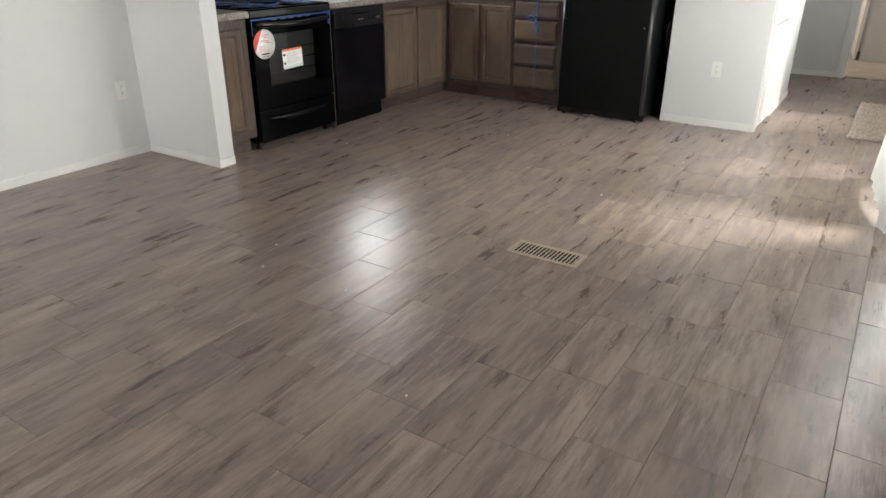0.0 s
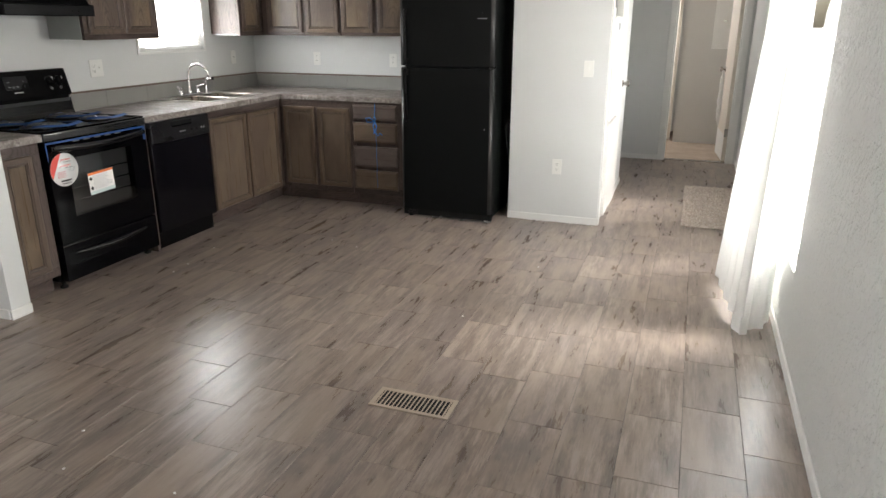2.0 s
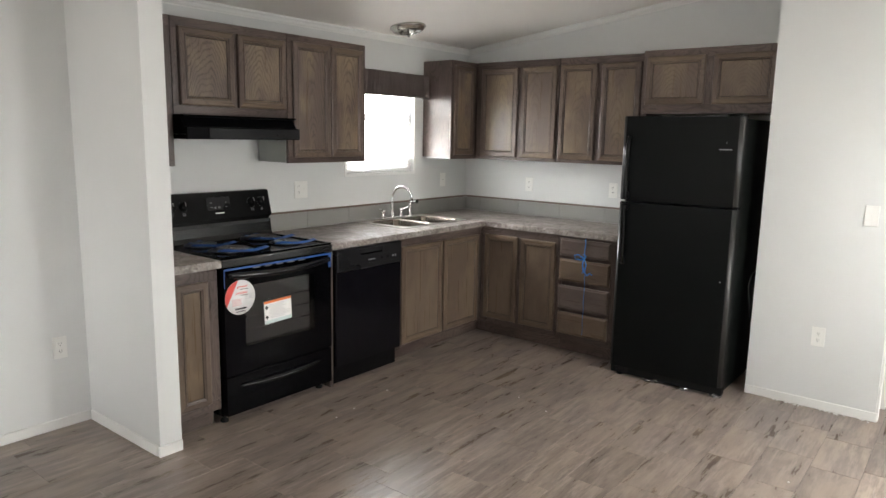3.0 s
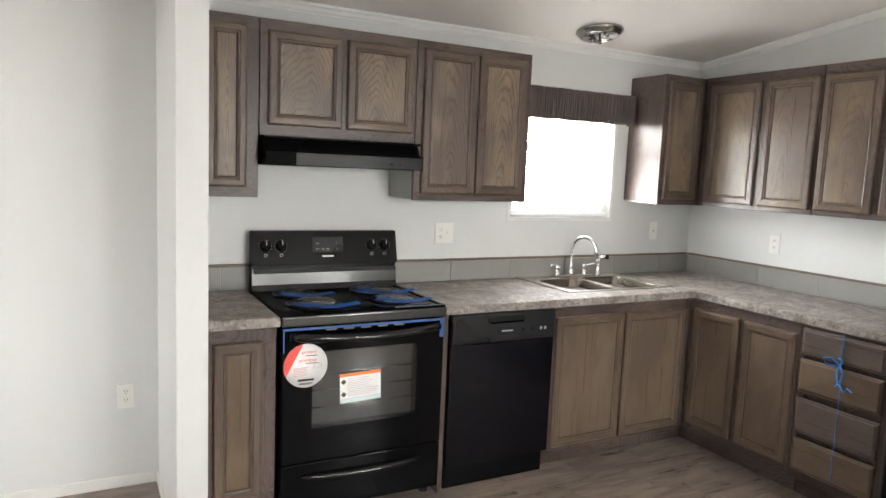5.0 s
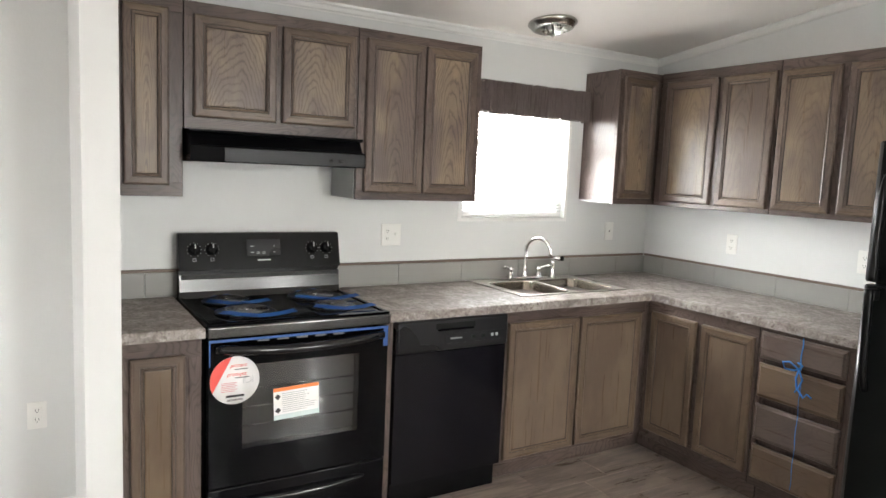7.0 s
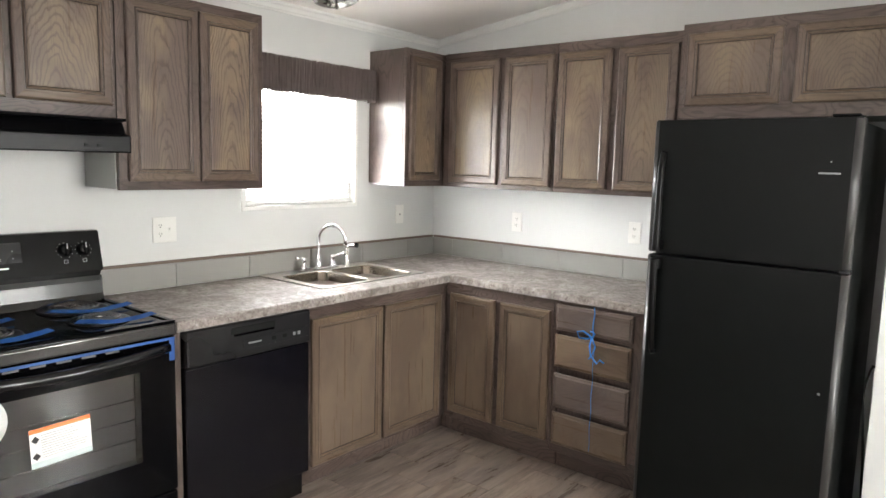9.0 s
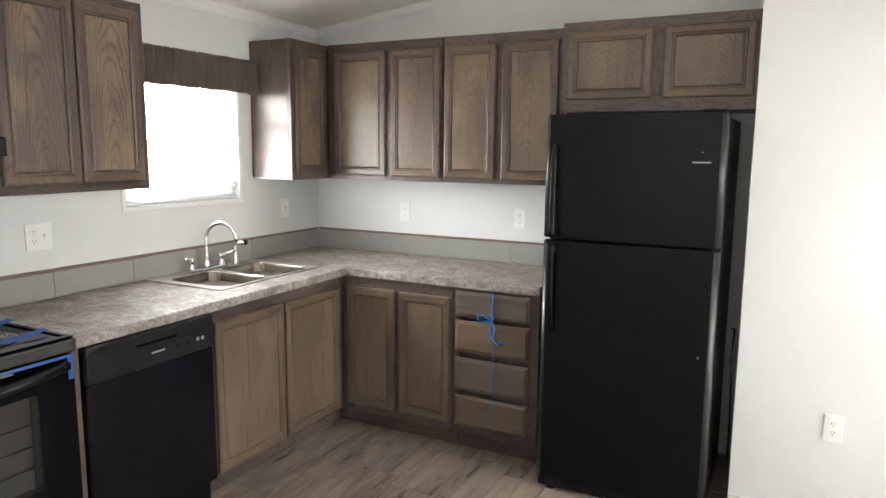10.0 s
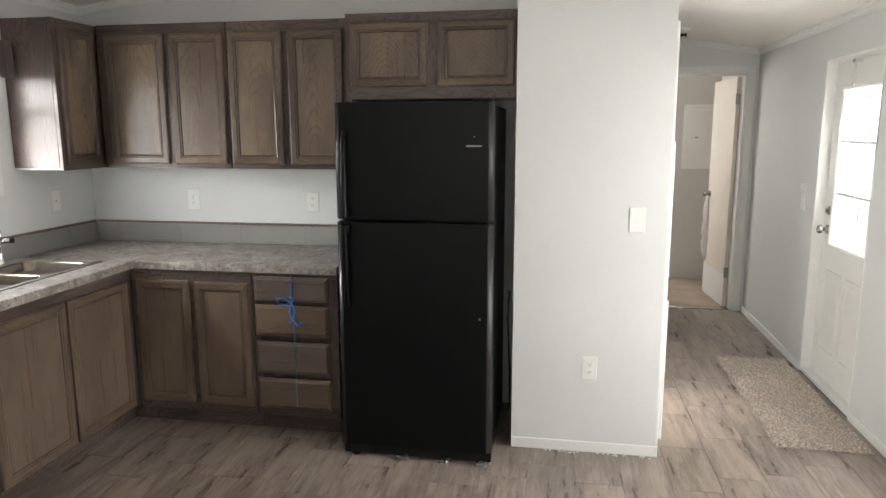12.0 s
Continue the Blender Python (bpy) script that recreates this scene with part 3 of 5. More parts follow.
tube(bm, [(XW + 0.06, 5.20, 1.995), (XW + 0.06, 6.07, 1.995)], 0.011, 10)
part("rod", bm, TRIM, kv)

ev = thing("valance", (XE, 5.15, 1.95), "gathered dark brown fabric valance above the sheer curtain", "valance", "window valances")
cloth_band("cloth", along([(XE - 0.01, 4.60), (XE - 0.17, 4.62), (XE - 0.17, 5.85), (XE - 0.01, 5.87)], 460), 1.99, 2.17, VALANCE, ev, 0.0085, 5)
bm = bmesh.new()
tube(bm, [(XE - 0.12, 4.64, 2.08), (XE - 0.12, 5.84, 2.08)], 0.011, 10)
part("rod", bm, NICKEL, ev)

curtain = thing("sheer_curtain", (0.8, 4.9, 0.0), "long white sheer curtain flaring down to the floor", "curtain")
bm = bmesh.new()
low = along([(0.93, 4.62), (0.77, 4.41), (0.735, 4.62), (0.70, 4.80), (0.675, 5.08), (0.74, 5.28), (0.86, 5.50)], 150)
top = along([(0.90, 4.60), (0.83, 4.80), (0.80, 5.10), (0.84, 5.35)], 150)
grid = []
for i in range(150):
    row = []
    for k in range(25):
        f = k / 24
        p = low[i].lerp(top[i], f ** 1.15 * 0.55 + f * 0.45)
        ripple = (1 - 0.35 * f) * (0.020 * math.sin(i * 0.42) + 0.010 * math.sin(i * 0.93 + 1.3 + f))
        hem = 0.0 if i < 45 else (0.05 + 0.0007 * (i - 45))
        row.append(bm.verts.new((p.x - ripple * 0.7, p.y + ripple * 0.5, 0.006 + hem * (1 - f) + (2.05 - 0.006) * f)))
    grid.append(row)
for a, b in zip(grid, grid[1:]):
    for k in range(24):
        bm.faces.new((a[k], b[k], b[k + 1], a[k + 1])).smooth = True
part("panel", bm, SHEER, curtain)
for nm, z0, z1, off in (("hem", 0.012, 0.10, 0.004),):
    bm = bmesh.new()
    prev = None
    for i in range(0, 46):
        a, b = grid_a, grid_b = low[i], low[i]
        ripple = 0.020 * math.sin(i * 0.42) + 0.010 * math.sin(i * 0.93 + 1.3)
        q = (a.x - ripple * 0.7 - off, a.y + ripple * 0.5)
        cur = (bm.verts.new((*q, z0)), bm.verts.new((*q, z1)))
        if prev:
            bm.faces.new((prev[0], cur[0], cur[1], prev[1])).smooth = True
        prev = cur
    part(nm, bm, SHEER, curtain)


# ---- cabinets ----
def moulded(name, parent, o, u, v, n, w, h, across, panel=True, panel_mat=None, frame_mat=None):
    """A cabinet door or drawer front: moulded frame with a beaded inner edge, and a flat centre panel."""
    bm = bmesh.new()
    fw = min(0.046, h * 0.22, w * 0.25)
    if panel:
        prof = [(0, 0.002), (0.0, 0.012), (0.003, 0.017), (0.009, 0.0195), (fw - 0.013, 0.0195), (fw - 0.0115, 0.0165), (fw - 0.0095, 0.0165), (fw - 0.008, 0.0190), (fw - 0.001, 0.0165), (fw, 0.0135), (fw + 0.003, 0.0118)]
    else:
        prof = [(0, 0.002), (0.0, 0.010), (0.004, 0.014), (0.010, 0.0155), (0.014, 0.0195), (0.018, 0.0205)]
    last = rings(bm, o, u, v, n, w, h, prof, (1, 0), (5, 9) if panel else ())
    if panel:
        d = part(name, bm, [frame_mat or DOOR_Z, DOOR_X if across is WOOD_X else DOOR_Y, GROOVE], parent)
        ins = fw + 0.003
        bm = bmesh.new()
        last = rings(bm, Vector(o) + Vector(u) * ins + Vector(v) * ins, u, v, n, w - 2 * ins, h - 2 * ins, [(0.0002, 0.004), (0.0002, 0.0112), (0.006, 0.0125)], (0, 0))
        bm.faces.new(last)
        part("panel", bm, panel_mat or PANEL_E, d)
    else:
        bm.faces.new(last)
        d = part(name, bm, [across, across], parent)
    return d


def cabinet(name, label, facing, a0, a1, z0, z1, depth, doors, group, drawers=(), kick=False, end_panel=False, back=None, open_top=0.05):
    """facing 'e': against the west wall, opening east. 'n': against the north wall, opening south. doors: (a0, a1, z0, z1)."""
    if facing == "e":
        wallp, n, u, across = XW + 0.002, Vector((1, 0, 0)), Vector((0, 1, 0)), WOOD_Y
        P = lambda a, d, z: (wallp + d, a, z)
    else:
        wallp, n, u, across = YN - 0.002, Vector((0, -1, 0)), Vector((1, 0, 0)), WOOD_X
        P = lambda a, d, z: (a, wallp - d, z)
    e = thing(name, P((a0 + a1) / 2, depth / 2, z0), label, "cabinet", group)
    bm = bmesh.new()
    box(bm, P(a0 + 0.001, 0.0, z0 + 0.012), P(a1 - 0.001, depth - 0.021, z1 - 0.002), 0.0015, 1)
    part("body", bm, WOOD_Z, e)
    bm = bmesh.new()
    box(bm, P(a0 + 0.008, 0.004, z0 + 0.003), P(a1 - 0.008, depth - 0.024, z0 + 0.011))
    part("bottom_panel", bm, INNER, e)
    bm = bmesh.new()
    allf = list(doors) + list(drawers)
    st = 0.001
    f0, f1 = depth - 0.0205, depth
    cuts = sorted({round(d[0] + 0.012, 4) for d in allf} | {round(d[1] - 0.012, 4) for d in allf})
    lo_z, hi_z = min(d[2] for d in allf) + 0.012, max(d[3] for d in allf) - 0.012
    box(bm, P(a0 + st, f0, z0), P(a1 - st, f1, lo_z), 0.0012, 1, mat=1)
    box(bm, P(a0 + st, f0, hi_z), P(a1 - st, f1, z1), 0.0012, 1, mat=1)
    box(bm, P(a0 + st, f0, lo_z), P(cuts[0], f1, hi_z), 0.0012, 1)
    box(bm, P(cuts[-1], f0, lo_z), P(a1 - st, f1, hi_z), 0.0012, 1)
    cols = sorted({(d[0], d[1]) for d in allf})
    for c, d in zip(cols, cols[1:]):
        if d[0] + 0.012 > c[1] - 0.012:
            box(bm, P(c[1] - 0.012, f0, lo_z), P(d[0] + 0.012, f1, hi_z), 0.0012, 1)
    zs = sorted(d[2] for d in drawers)
    for z in zs[1:]:
        c = drawers[0]
        box(bm, P(c[0] + 0.012, f0, z - 0.012), P(c[1] - 0.012, f1, z - 0.002), 0.001, 1, mat=1)
    part("face_frame", bm, [WOOD_Z, across], e)
    for d in doors:
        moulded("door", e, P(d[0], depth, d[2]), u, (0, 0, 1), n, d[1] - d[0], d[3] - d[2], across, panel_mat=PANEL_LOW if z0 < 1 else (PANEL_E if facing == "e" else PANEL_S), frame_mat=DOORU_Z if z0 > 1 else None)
    for d in drawers:
        grey = int(round(d[2] * 1000)) in GREY_FRONTS
        moulded("drawer_front", e, P(d[0], depth, d[2]), u, (0, 0, 1), n, d[1] - d[0], d[3] - d[2], DRAW_GREY if grey else DRAW_X, panel=False)
    if kick:
        bm = bmesh.new()
        box(bm, P(a0 + 0.002, 0.0, 0.0), P(a1 - 0.002, depth - 0.075, z0 + 0.002), 0.001, 1)
        part("toe_kick", bm, across, e)
    return e


UZ0, UZ1, UD = 1.38, 2.158, 0.292
G1, G2 = "upper kitchen cabinets", "base kitchen cabinets"
cabinet("wall_cabinet", "narrow stained oak wall cabinet beside the range hood", "e", 3.436, 3.709, UZ0, UZ1, UD, [(3.486, 3.655, 1.425, 2.118)], G1)
cabinet("wall_cabinet", "short stained oak wall cabinet above the range hood", "e", 3.711, 4.467, 1.655, UZ1, UD, [(3.748, 4.088, 1.703, 2.110), (4.112, 4.450, 1.703, 2.110)], G1)
cabinet("wall_cabinet", "tall stained oak wall cabinet with two closed doors", "e", 4.469, 5.140, UZ0, UZ1, UD, [(4.506, 4.812, 1.415, 2.118), (4.818, 5.108, 1.415, 2.118)], G1)
cabinet("wall_cabinet", "glossy stained oak wall cabinet between window and corner", "e", 6.105, YN - 0.002, UZ0, UZ1, UD, [(6.135, 6.405, 1.415, 2.118)], G1)
cabinet("wall_cabinet", "two-door stained oak wall cabinet in the kitchen corner", "n", -3.215, -2.450, UZ0, UZ1, UD, [(-3.162, -2.812, 1.405, 2.105), (-2.775, -2.465, 1.405, 2.105)], G1)
cabinet("wall_cabinet", "two-door stained oak wall cabinet beside the refrigerator", "n", -2.448, -1.752, UZ0, UZ1, UD, [(-2.437, -2.137, 1.405, 2.105), (-2.100, -1.798, 1.405, 2.105)], G1)
cabinet("wall_cabinet", "wide shallow stained oak cabinet with two doors above the black refrigerator", "n", -1.750, -0.880, 1.742, 2.160, 0.40, [(-1.722, -1.328, 1.800, 2.115), (-1.278, -0.898, 1.800, 2.115)], G1)

cabinet("base_cabinet", "narrow stained oak base cabinet with one door beside the range", "e", 3.436, 3.716, 0.105, 0.872, 0.63, [(3.465, 3.655, 0.15, 0.813)], G2, kick=True)
cabinet("base_cabinet", "grey-brown stained oak sink cabinet with two closed doors", "e", 5.118, 6.075, 0.105, 0.872, 0.63, [(5.140, 5.588, 0.125, 0.815), (5.602, 6.040, 0.125, 0.812)], G2, kick=True)
cabinet("base_cabinet", "grey-brown stained oak corner base cabinet with two closed doors", "n", -2.895, -2.214, 0.105, 0.872, 0.62, [(-2.858, -2.561, 0.150, 0.817), (-2.529, -2.230, 0.150, 0.814)], G2, kick=True)
dr = cabinet("base_cabinet", "stained oak base cabinet with four drawers tied shut with blue string", "n", -2.212, -1.754, 0.105, 0.872, 0.62, (), G2,
             drawers=[(-2.196, -1.800, 0.728, 0.855), (-2.196, -1.800, 0.545, 0.706), (-2.196, -1.800, 0.341, 0.511), (-2.196, -1.800, 0.150, 0.313)], kick=True)
block("corner_filler", (XW + 0.002, 6.078, 0.105), (-2.900, YN - 0.002, 0.872), WOOD_Z, kind="structure")
block("corner_base", (XW + 0.002, 6.0765, 0.0), (-2.978, YN - 0.002, 0.1045), WOOD_Z, kind="structure")
block("corner_base", (-2.9775, 6.178, 0.0), (-2.8945, YN - 0.002, 0.1045), WOOD_Z, kind="structure")
filler = thing("filler_panel", (-3.2, 4.50, 0.0), "narrow stained oak filler panel between the range and the dishwasher", "cabinet panel")
block("panel", (XW + 0.002, 4.492, 0.0), (-2.895, 4.516, 0.872), WOOD_Z, filler, 0.001)

# countertop
def slab(name, outline, z0, z1, label, hole=None):
    bm = bmesh.new()
    prism(bm, [(x, y, z0) for x, y in outline], (0, 0, z1 - z0))
    es = [ed for ed in bm.edges if abs(ed.verts[0].co.z - z1) < 1e-5 and abs(ed.verts[1].co.z - z1) < 1e-5]
    bmesh.ops.bevel(bm, geom=es, offset=0.007, segments=3, affect="EDGES", profile=0.5)
    ob = part(name, bm, COUNTER)
    return tagged(ob, label, "countertop", "countertops")


CZ = 0.914
slab("countertop", [(XW + 0.002, 3.436), (-2.865, 3.436), (-2.865, 3.722), (XW + 0.002, 3.722)], 0.874, CZ, "short mottled grey-brown laminate countertop beside the range")
bm = bmesh.new()
SX0, SX1, SY0, SY1 = -3.455, -3.015, 5.325, 6.012
cx, cy = [XW + 0.002, SX0, SX1, -2.865], [4.490, SY0, SY1, 6.080]
for i in range(3):
    for j in range(3):
        if i == 1 and j == 1:
            continue
        box(bm, (cx[i], cy[j], 0.874), (cx[i + 1], cy[j + 1], CZ))
box(bm, (XW + 0.002, 6.080, 0.874), (-2.865, YN - 0.002, CZ))
box(bm, (-2.865, 6.080, 0.874), (-1.752, YN - 0.002, CZ))
bmesh.ops.remove_doubles(bm, verts=bm.verts, dist=1e-5)
seen = {}
for f in bm.faces:
    seen.setdefault(tuple(round(c, 4) for c in f.calc_center_median()), []).append(f)
bmesh.ops.delete(bm, geom=[f for fs in seen.values() if len(fs) > 1 for f in fs], context="FACES")
bmesh.ops.recalc_face_normals(bm, faces=bm.faces)
es = [ed for ed in bm.edges if all(abs(v.co.z - CZ) < 1e-5 for v in ed.verts) and len(ed.link_faces) == 2 and ed.calc_face_angle(0) > 1 and not all(SX0 - 1e-3 < v.co.x < SX1 + 1e-3 and SY0 - 1e-3 < v.co.y < SY1 + 1e-3 for v in ed.verts)]
bmesh.ops.bevel(bm, geom=es, offset=0.007, segments=3, affect="EDGES", profile=0.5)
tagged(part("countertop", bm, COUNTER), "L-shaped mottled grey-brown laminate countertop over the base cabinets", "countertop", "countertops")


def splash(name, facing, runs, label):
    """Backsplash: a row of grey tiles 0.40 m long under a brown border strip."""
    e = thing(name, (XW, runs[0][0], CZ) if facing == "e" else (runs[0][0], YN, CZ), label, "backsplash")
    for k, (a, b) in enumerate(runs):
        if facing == "e":
            block("tile", (XW + 0.001, a + 0.001, CZ + 0.001), (XW + 0.010, b - 0.001, 1.024), TILE, e, 0.001, seg=1)
        else:
            block("tile", (a + 0.001, YN - 0.010, CZ + 0.001), (b - 0.001, YN - 0.001, 1.024), TILE, e, 0.001, seg=1)
    a, b = runs[0][0], runs[-1][1]
    b -= 0.0145 if facing == "e" else 0
    if facing == "e":
        block("border", (XW + 0.001, a, 1.0255), (XW + 0.014, b, 1.040), BORDER, e, 0.003)
    else:
        block("border", (a + 0.004, YN - 0.014, 1.0255), (b, YN - 0.001, 1.040), BORDER, e, 0.003)


cab_side = block("side_panel", (XW + 0.004, 4.4655, UZ0 + 0.004), (XW + UD - 0.018, 4.4692, 1.652), INNER)
cab_side.parent = bpy.data.objects["wall_cabinet.002"]
cab_side.matrix_parent_inverse = Matrix.Translation(bpy.data.objects["wall_cabinet.002"].location).inverted()
splash("backsplash", "e", [(3.436, 3.60), (3.60, 4.0), (4.0, 4.455), (4.455, 4.857), (4.857, 5.257), (5.257, 5.657), (5.657, 6.057), (6.057, 6.457), (6.457, YN - 0.0015)], "row of grey tiles with a thin brown border above the counter")
splash("backsplash", "n", [(XW + 0.0115, -3.351), (-3.351, -2.951), (-2.951, -2.554), (-2.554, -2.152), (-2.152, -1.755)], "grey tiles with a thin brown border behind the corner counter")


# ---- sink and faucet ----
sink = thing("sink", (-3.26, 5.66, 0.914), "double-bowl brushed stainless steel drop-in sink set in the countertop", "sink")
def bowl(y0, y1, x0, x1, depth=0.16, n=8, rad=0.055):
    bm = bmesh.new()
    def ring(ins, z, r):
        pts = []
        for (cx_, cy_, a0) in ((x1 - ins - r, y1 - ins - r, 0), (x0 + ins + r, y1 - ins - r, 90), (x0 + ins + r, y0 + ins + r, 180), (x1 - ins - r, y0 + ins + r, 270)):
            for k in range(n + 1):
                a = radians(a0 + 90 * k / n)
                pts.append(bm.verts.new((cx_ + r * math.cos(a), cy_ + r * math.sin(a), z)))
        return pts
    z = CZ + 0.0045
    rs = [ring(-0.006, z, rad + 0.006), ring(0.0, z - 0.002, rad), ring(0.004, z - 0.008, rad), ring(0.012, z - depth * 0.75, rad), ring(0.022, z - depth * 0.93, rad * 0.9), ring(0.05, z - depth, rad * 0.6)]
    for a, b in zip(rs, rs[1:]):
        m = len(a)
        for k in range(m):
            bm.faces.new((a[k], a[(k + 1) % m], b[(k + 1) % m], b[k])).smooth = True
    bm.faces.new(rs[-1])
    b_ = part("bowl", bm, BOWL_SHADED, sink)
    bm = bmesh.new()
    lathe(bm, [(0.0, 0.002), (0.022, 0.002), (0.034, 0.006), (0.042, 0.004), (0.043, 0.0)], Matrix.Translation(((x0 + x1) / 2, (y0 + y1) / 2, z - depth)), 20)
    part("drain", bm, CHROME, b_)


BX0, BX1 = -3.405, -3.035
bowl(5.355, 5.655, BX0, BX1)
bowl(5.685, 5.985, BX0, BX1)
bm = bmesh.new()
zt = CZ + 0.0045
for lo, hi in (((-3.505, 5.303), (-3.013 + 0.006, 5.349)), ((-3.505, 5.991), (-3.007, 6.035)), ((-3.505, 5.349), (BX0 - 0.006, 5.991)), ((BX1 + 0.006, 5.349), (-3.007, 5.991)), ((BX0 - 0.006, 5.661), (BX1 + 0.006, 5.679))):
    box(bm, (lo[0], lo[1], CZ + 0.0008), (hi[0], hi[1], zt), 0.0)
for (cx_, cy_) in ((BX0 - 0.006, 5.349), (BX1 + 0.006, 5.349), (BX0 - 0.006, 5.661), (BX1 + 0.006, 5.661), (BX0 - 0.006, 5.679), (BX1 + 0.006, 5.679), (BX0 - 0.006, 5.991), (BX1 + 0.006, 5.991)):
    sx = 1 if cx_ < -3.2 else -1
    sy = 1 if cy_ in (5.349, 5.679) else -1
    r = 0.061
    arc = [(cx_ + sx * r * (1 - math.cos(a)), cy_ + sy * r * (1 - math.sin(a))) for a in [math.pi / 2 * k / 8 for k in range(9)]]
    prism(bm, [(cx_, cy_, zt - 0.0012)] + [(x, y, zt - 0.0012) for x, y in arc], (0, 0, 0.0012))
part("rim", bm, STEEL, sink)
# thin black strips imitate the shadow line under the sink's rim
bm = bmesh.new()
for lo, hi in (((-3.5085, 5.2995), (-3.0035, 5.3025)), ((-3.5085, 6.0355), (-3.0035, 6.0385)), ((-3.0065, 5.3025), (-3.0035, 6.0355))):
    box(bm, (lo[0], lo[1], CZ + 0.0004), (hi[0], hi[1], CZ + 0.0016))
part("seal", bm, BLACK_M, sink)

tap = thing("faucet", (-3.452, 5.655, zt), "chrome gooseneck kitchen faucet with two lever handles on the sink rim", "faucet")
bm = bmesh.new()
box(bm, (-3.480, 5.525, zt), (-3.425, 5.785, zt + 0.018), 0.008, 3)
part("base", bm, CHROME, tap)
bm = bmesh.new()
pts = [(-3.452, 5.655, zt + 0.01), (-3.452, 5.655, zt + 0.06), (-3.452, 5.655, zt + 0.17)]
for k in range(13):
    a = math.pi * k / 12
    pts.append((-3.452 + 0.070 * (1 - math.cos(a)), 5.655 + 0.035 * (1 - math.cos(a)), zt + 0.17 + 0.078 * math.sin(a)))
pts += [(pts[-1][0], pts[-1][1], zt + 0.145)]
tube(bm, pts, 0.0105, 12)
lathe(bm, [(0.020, 0), (0.020, 0.012), (0.014, 0.030), (0.012, 0.05)], Matrix.Translation((-3.452, 5.655, zt + 0.015)), 16)
part("spout", bm, CHROME, tap)
for yy, s in ((5.553, -1), (5.757, 1)):
    bm = bmesh.new()
    lathe(bm, [(0.021, 0), (0.021, 0.008), (0.014, 0.018), (0.012, 0.034), (0.017, 0.042), (0.017, 0.052), (0.006, 0.060)], Matrix.Translation((-3.452, yy, zt + 0.016)), 16)
    tube(bm, [(-3.452, yy, zt + 0.062), (-3.44, yy + s * 0.02, zt + 0.072), (-3.425, yy + s * 0.055, zt + 0.082), (-3.42, yy + s * 0.072, zt + 0.080)], 0.006, 8, taper=[0.007, 0.006, 0.006, 0.009])
    part("handle", bm, CHROME, tap)
spray = thing("sink_sprayer", (-3.452, 5.865, zt), "chrome side sprayer with a black nozzle beside the faucet", "sprayer")
bm = bmesh.new()
lathe(bm, [(0.022, 0), (0.022, 0.006), (0.015, 0.018), (0.010, 0.05), (0.012, 0.09), (0.014, 0.105)], Matrix.Translation((-3.452, 5.865, zt)), 16)
part("stem", bm, CHROME, spray)
bm = bmesh.new()
tube(bm, [(-3.452, 5.865, zt + 0.10), (-3.44, 5.872, zt + 0.118), (-3.40, 5.89, zt + 0.122)], 0.013, 12)
part("head", bm, CHROME, spray)
bm = bmesh.new()
tube(bm, [(-3.405, 5.888, zt + 0.122), (-3.392, 5.894, zt + 0.1225)], 0.0145, 12)
part("nozzle", bm, BLACK_M, spray)


# ---- range ----
RY0, RY1, RX = 3.727, 4.487, -2.868
rg = thing("range", (-3.2, 4.107, 0), "black electric coil range with blue tape and stickers", "kitchen range")
block("body", (XW + 0.03, RY0 + 0.004, 0.045), (RX - 0.055, RY1 - 0.004, 0.885), BLACK_S, rg, 0.003)
bm = bmesh.new()
box(bm, (XW + 0.03, RY0, 0.886), (RX - 0.004, RY1, 0.917), 0.006, 3)
ct = part("cooktop", bm, BLACK, rg)
bm = bmesh.new()
for lo, hi in (((-3.43, RY0, 0.9165), (RX - 0.004, RY0 + 0.018, 0.922)), ((-3.43, RY1 - 0.018, 0.9165), (RX - 0.004, RY1, 0.922)), ((RX - 0.03, RY0 + 0.018, 0.9165), (RX - 0.004, RY1 - 0.018, 0.922))):
    box(bm, lo, hi, 0.002)
part("rim", bm, BLACK, ct)
block("front_rail", (RX - 0.05, RY0 + 0.002, 0.868), (RX + 0.006, RY1 - 0.002, 0.912), plain("glossy_black_trim", (0.02, 0.02, 0.021), 0.14, spec=0.9), rg, 0.007, seg=4)
bm = bmesh.new()
prism(bm, [(-3.50, RY0 + 0.004, 0.917), (-3.425, RY0 + 0.004, 0.917), (-3.438, RY0 + 0.004, 0.945), (-3.447, RY0 + 0.004, 1.020), (-3.50, RY0 + 0.004, 1.020)], (0, RY1 - RY0 - 0.008, 0))
part("lower_back_panel", bm, plain("glossy_black_steel", (0.010, 0.010, 0.010), 0.20, spec=0.5), rg)
# dark strip on the panel face imitates the shaded gap above it
block("back_gap", (-3.4485, RY0 + 0.012, 0.996), (-3.4445, RY1 - 0.012, 1.0195), DARKSLOT, rg)
bm = bmesh.new()
prism(bm, [(-3.505, RY0 + 0.002, 1.020), (-3.460, RY0 + 0.002, 1.020), (-3.460, RY0 + 0.002, 1.036), (-3.430, RY0 + 0.002, 1.044), (-3.470, RY0 + 0.002, 1.204), (-3.505, RY0 + 0.002, 1.206)], (0, RY1 - RY0 - 0.004, 0))
bmesh.ops.bevel(bm, geom=list(bm.edges), offset=0.003, segments=2, affect="EDGES")
cp = part("control_panel", bm, BLACK_S, rg)
SLOPE = math.atan2(0.040, 0.160)


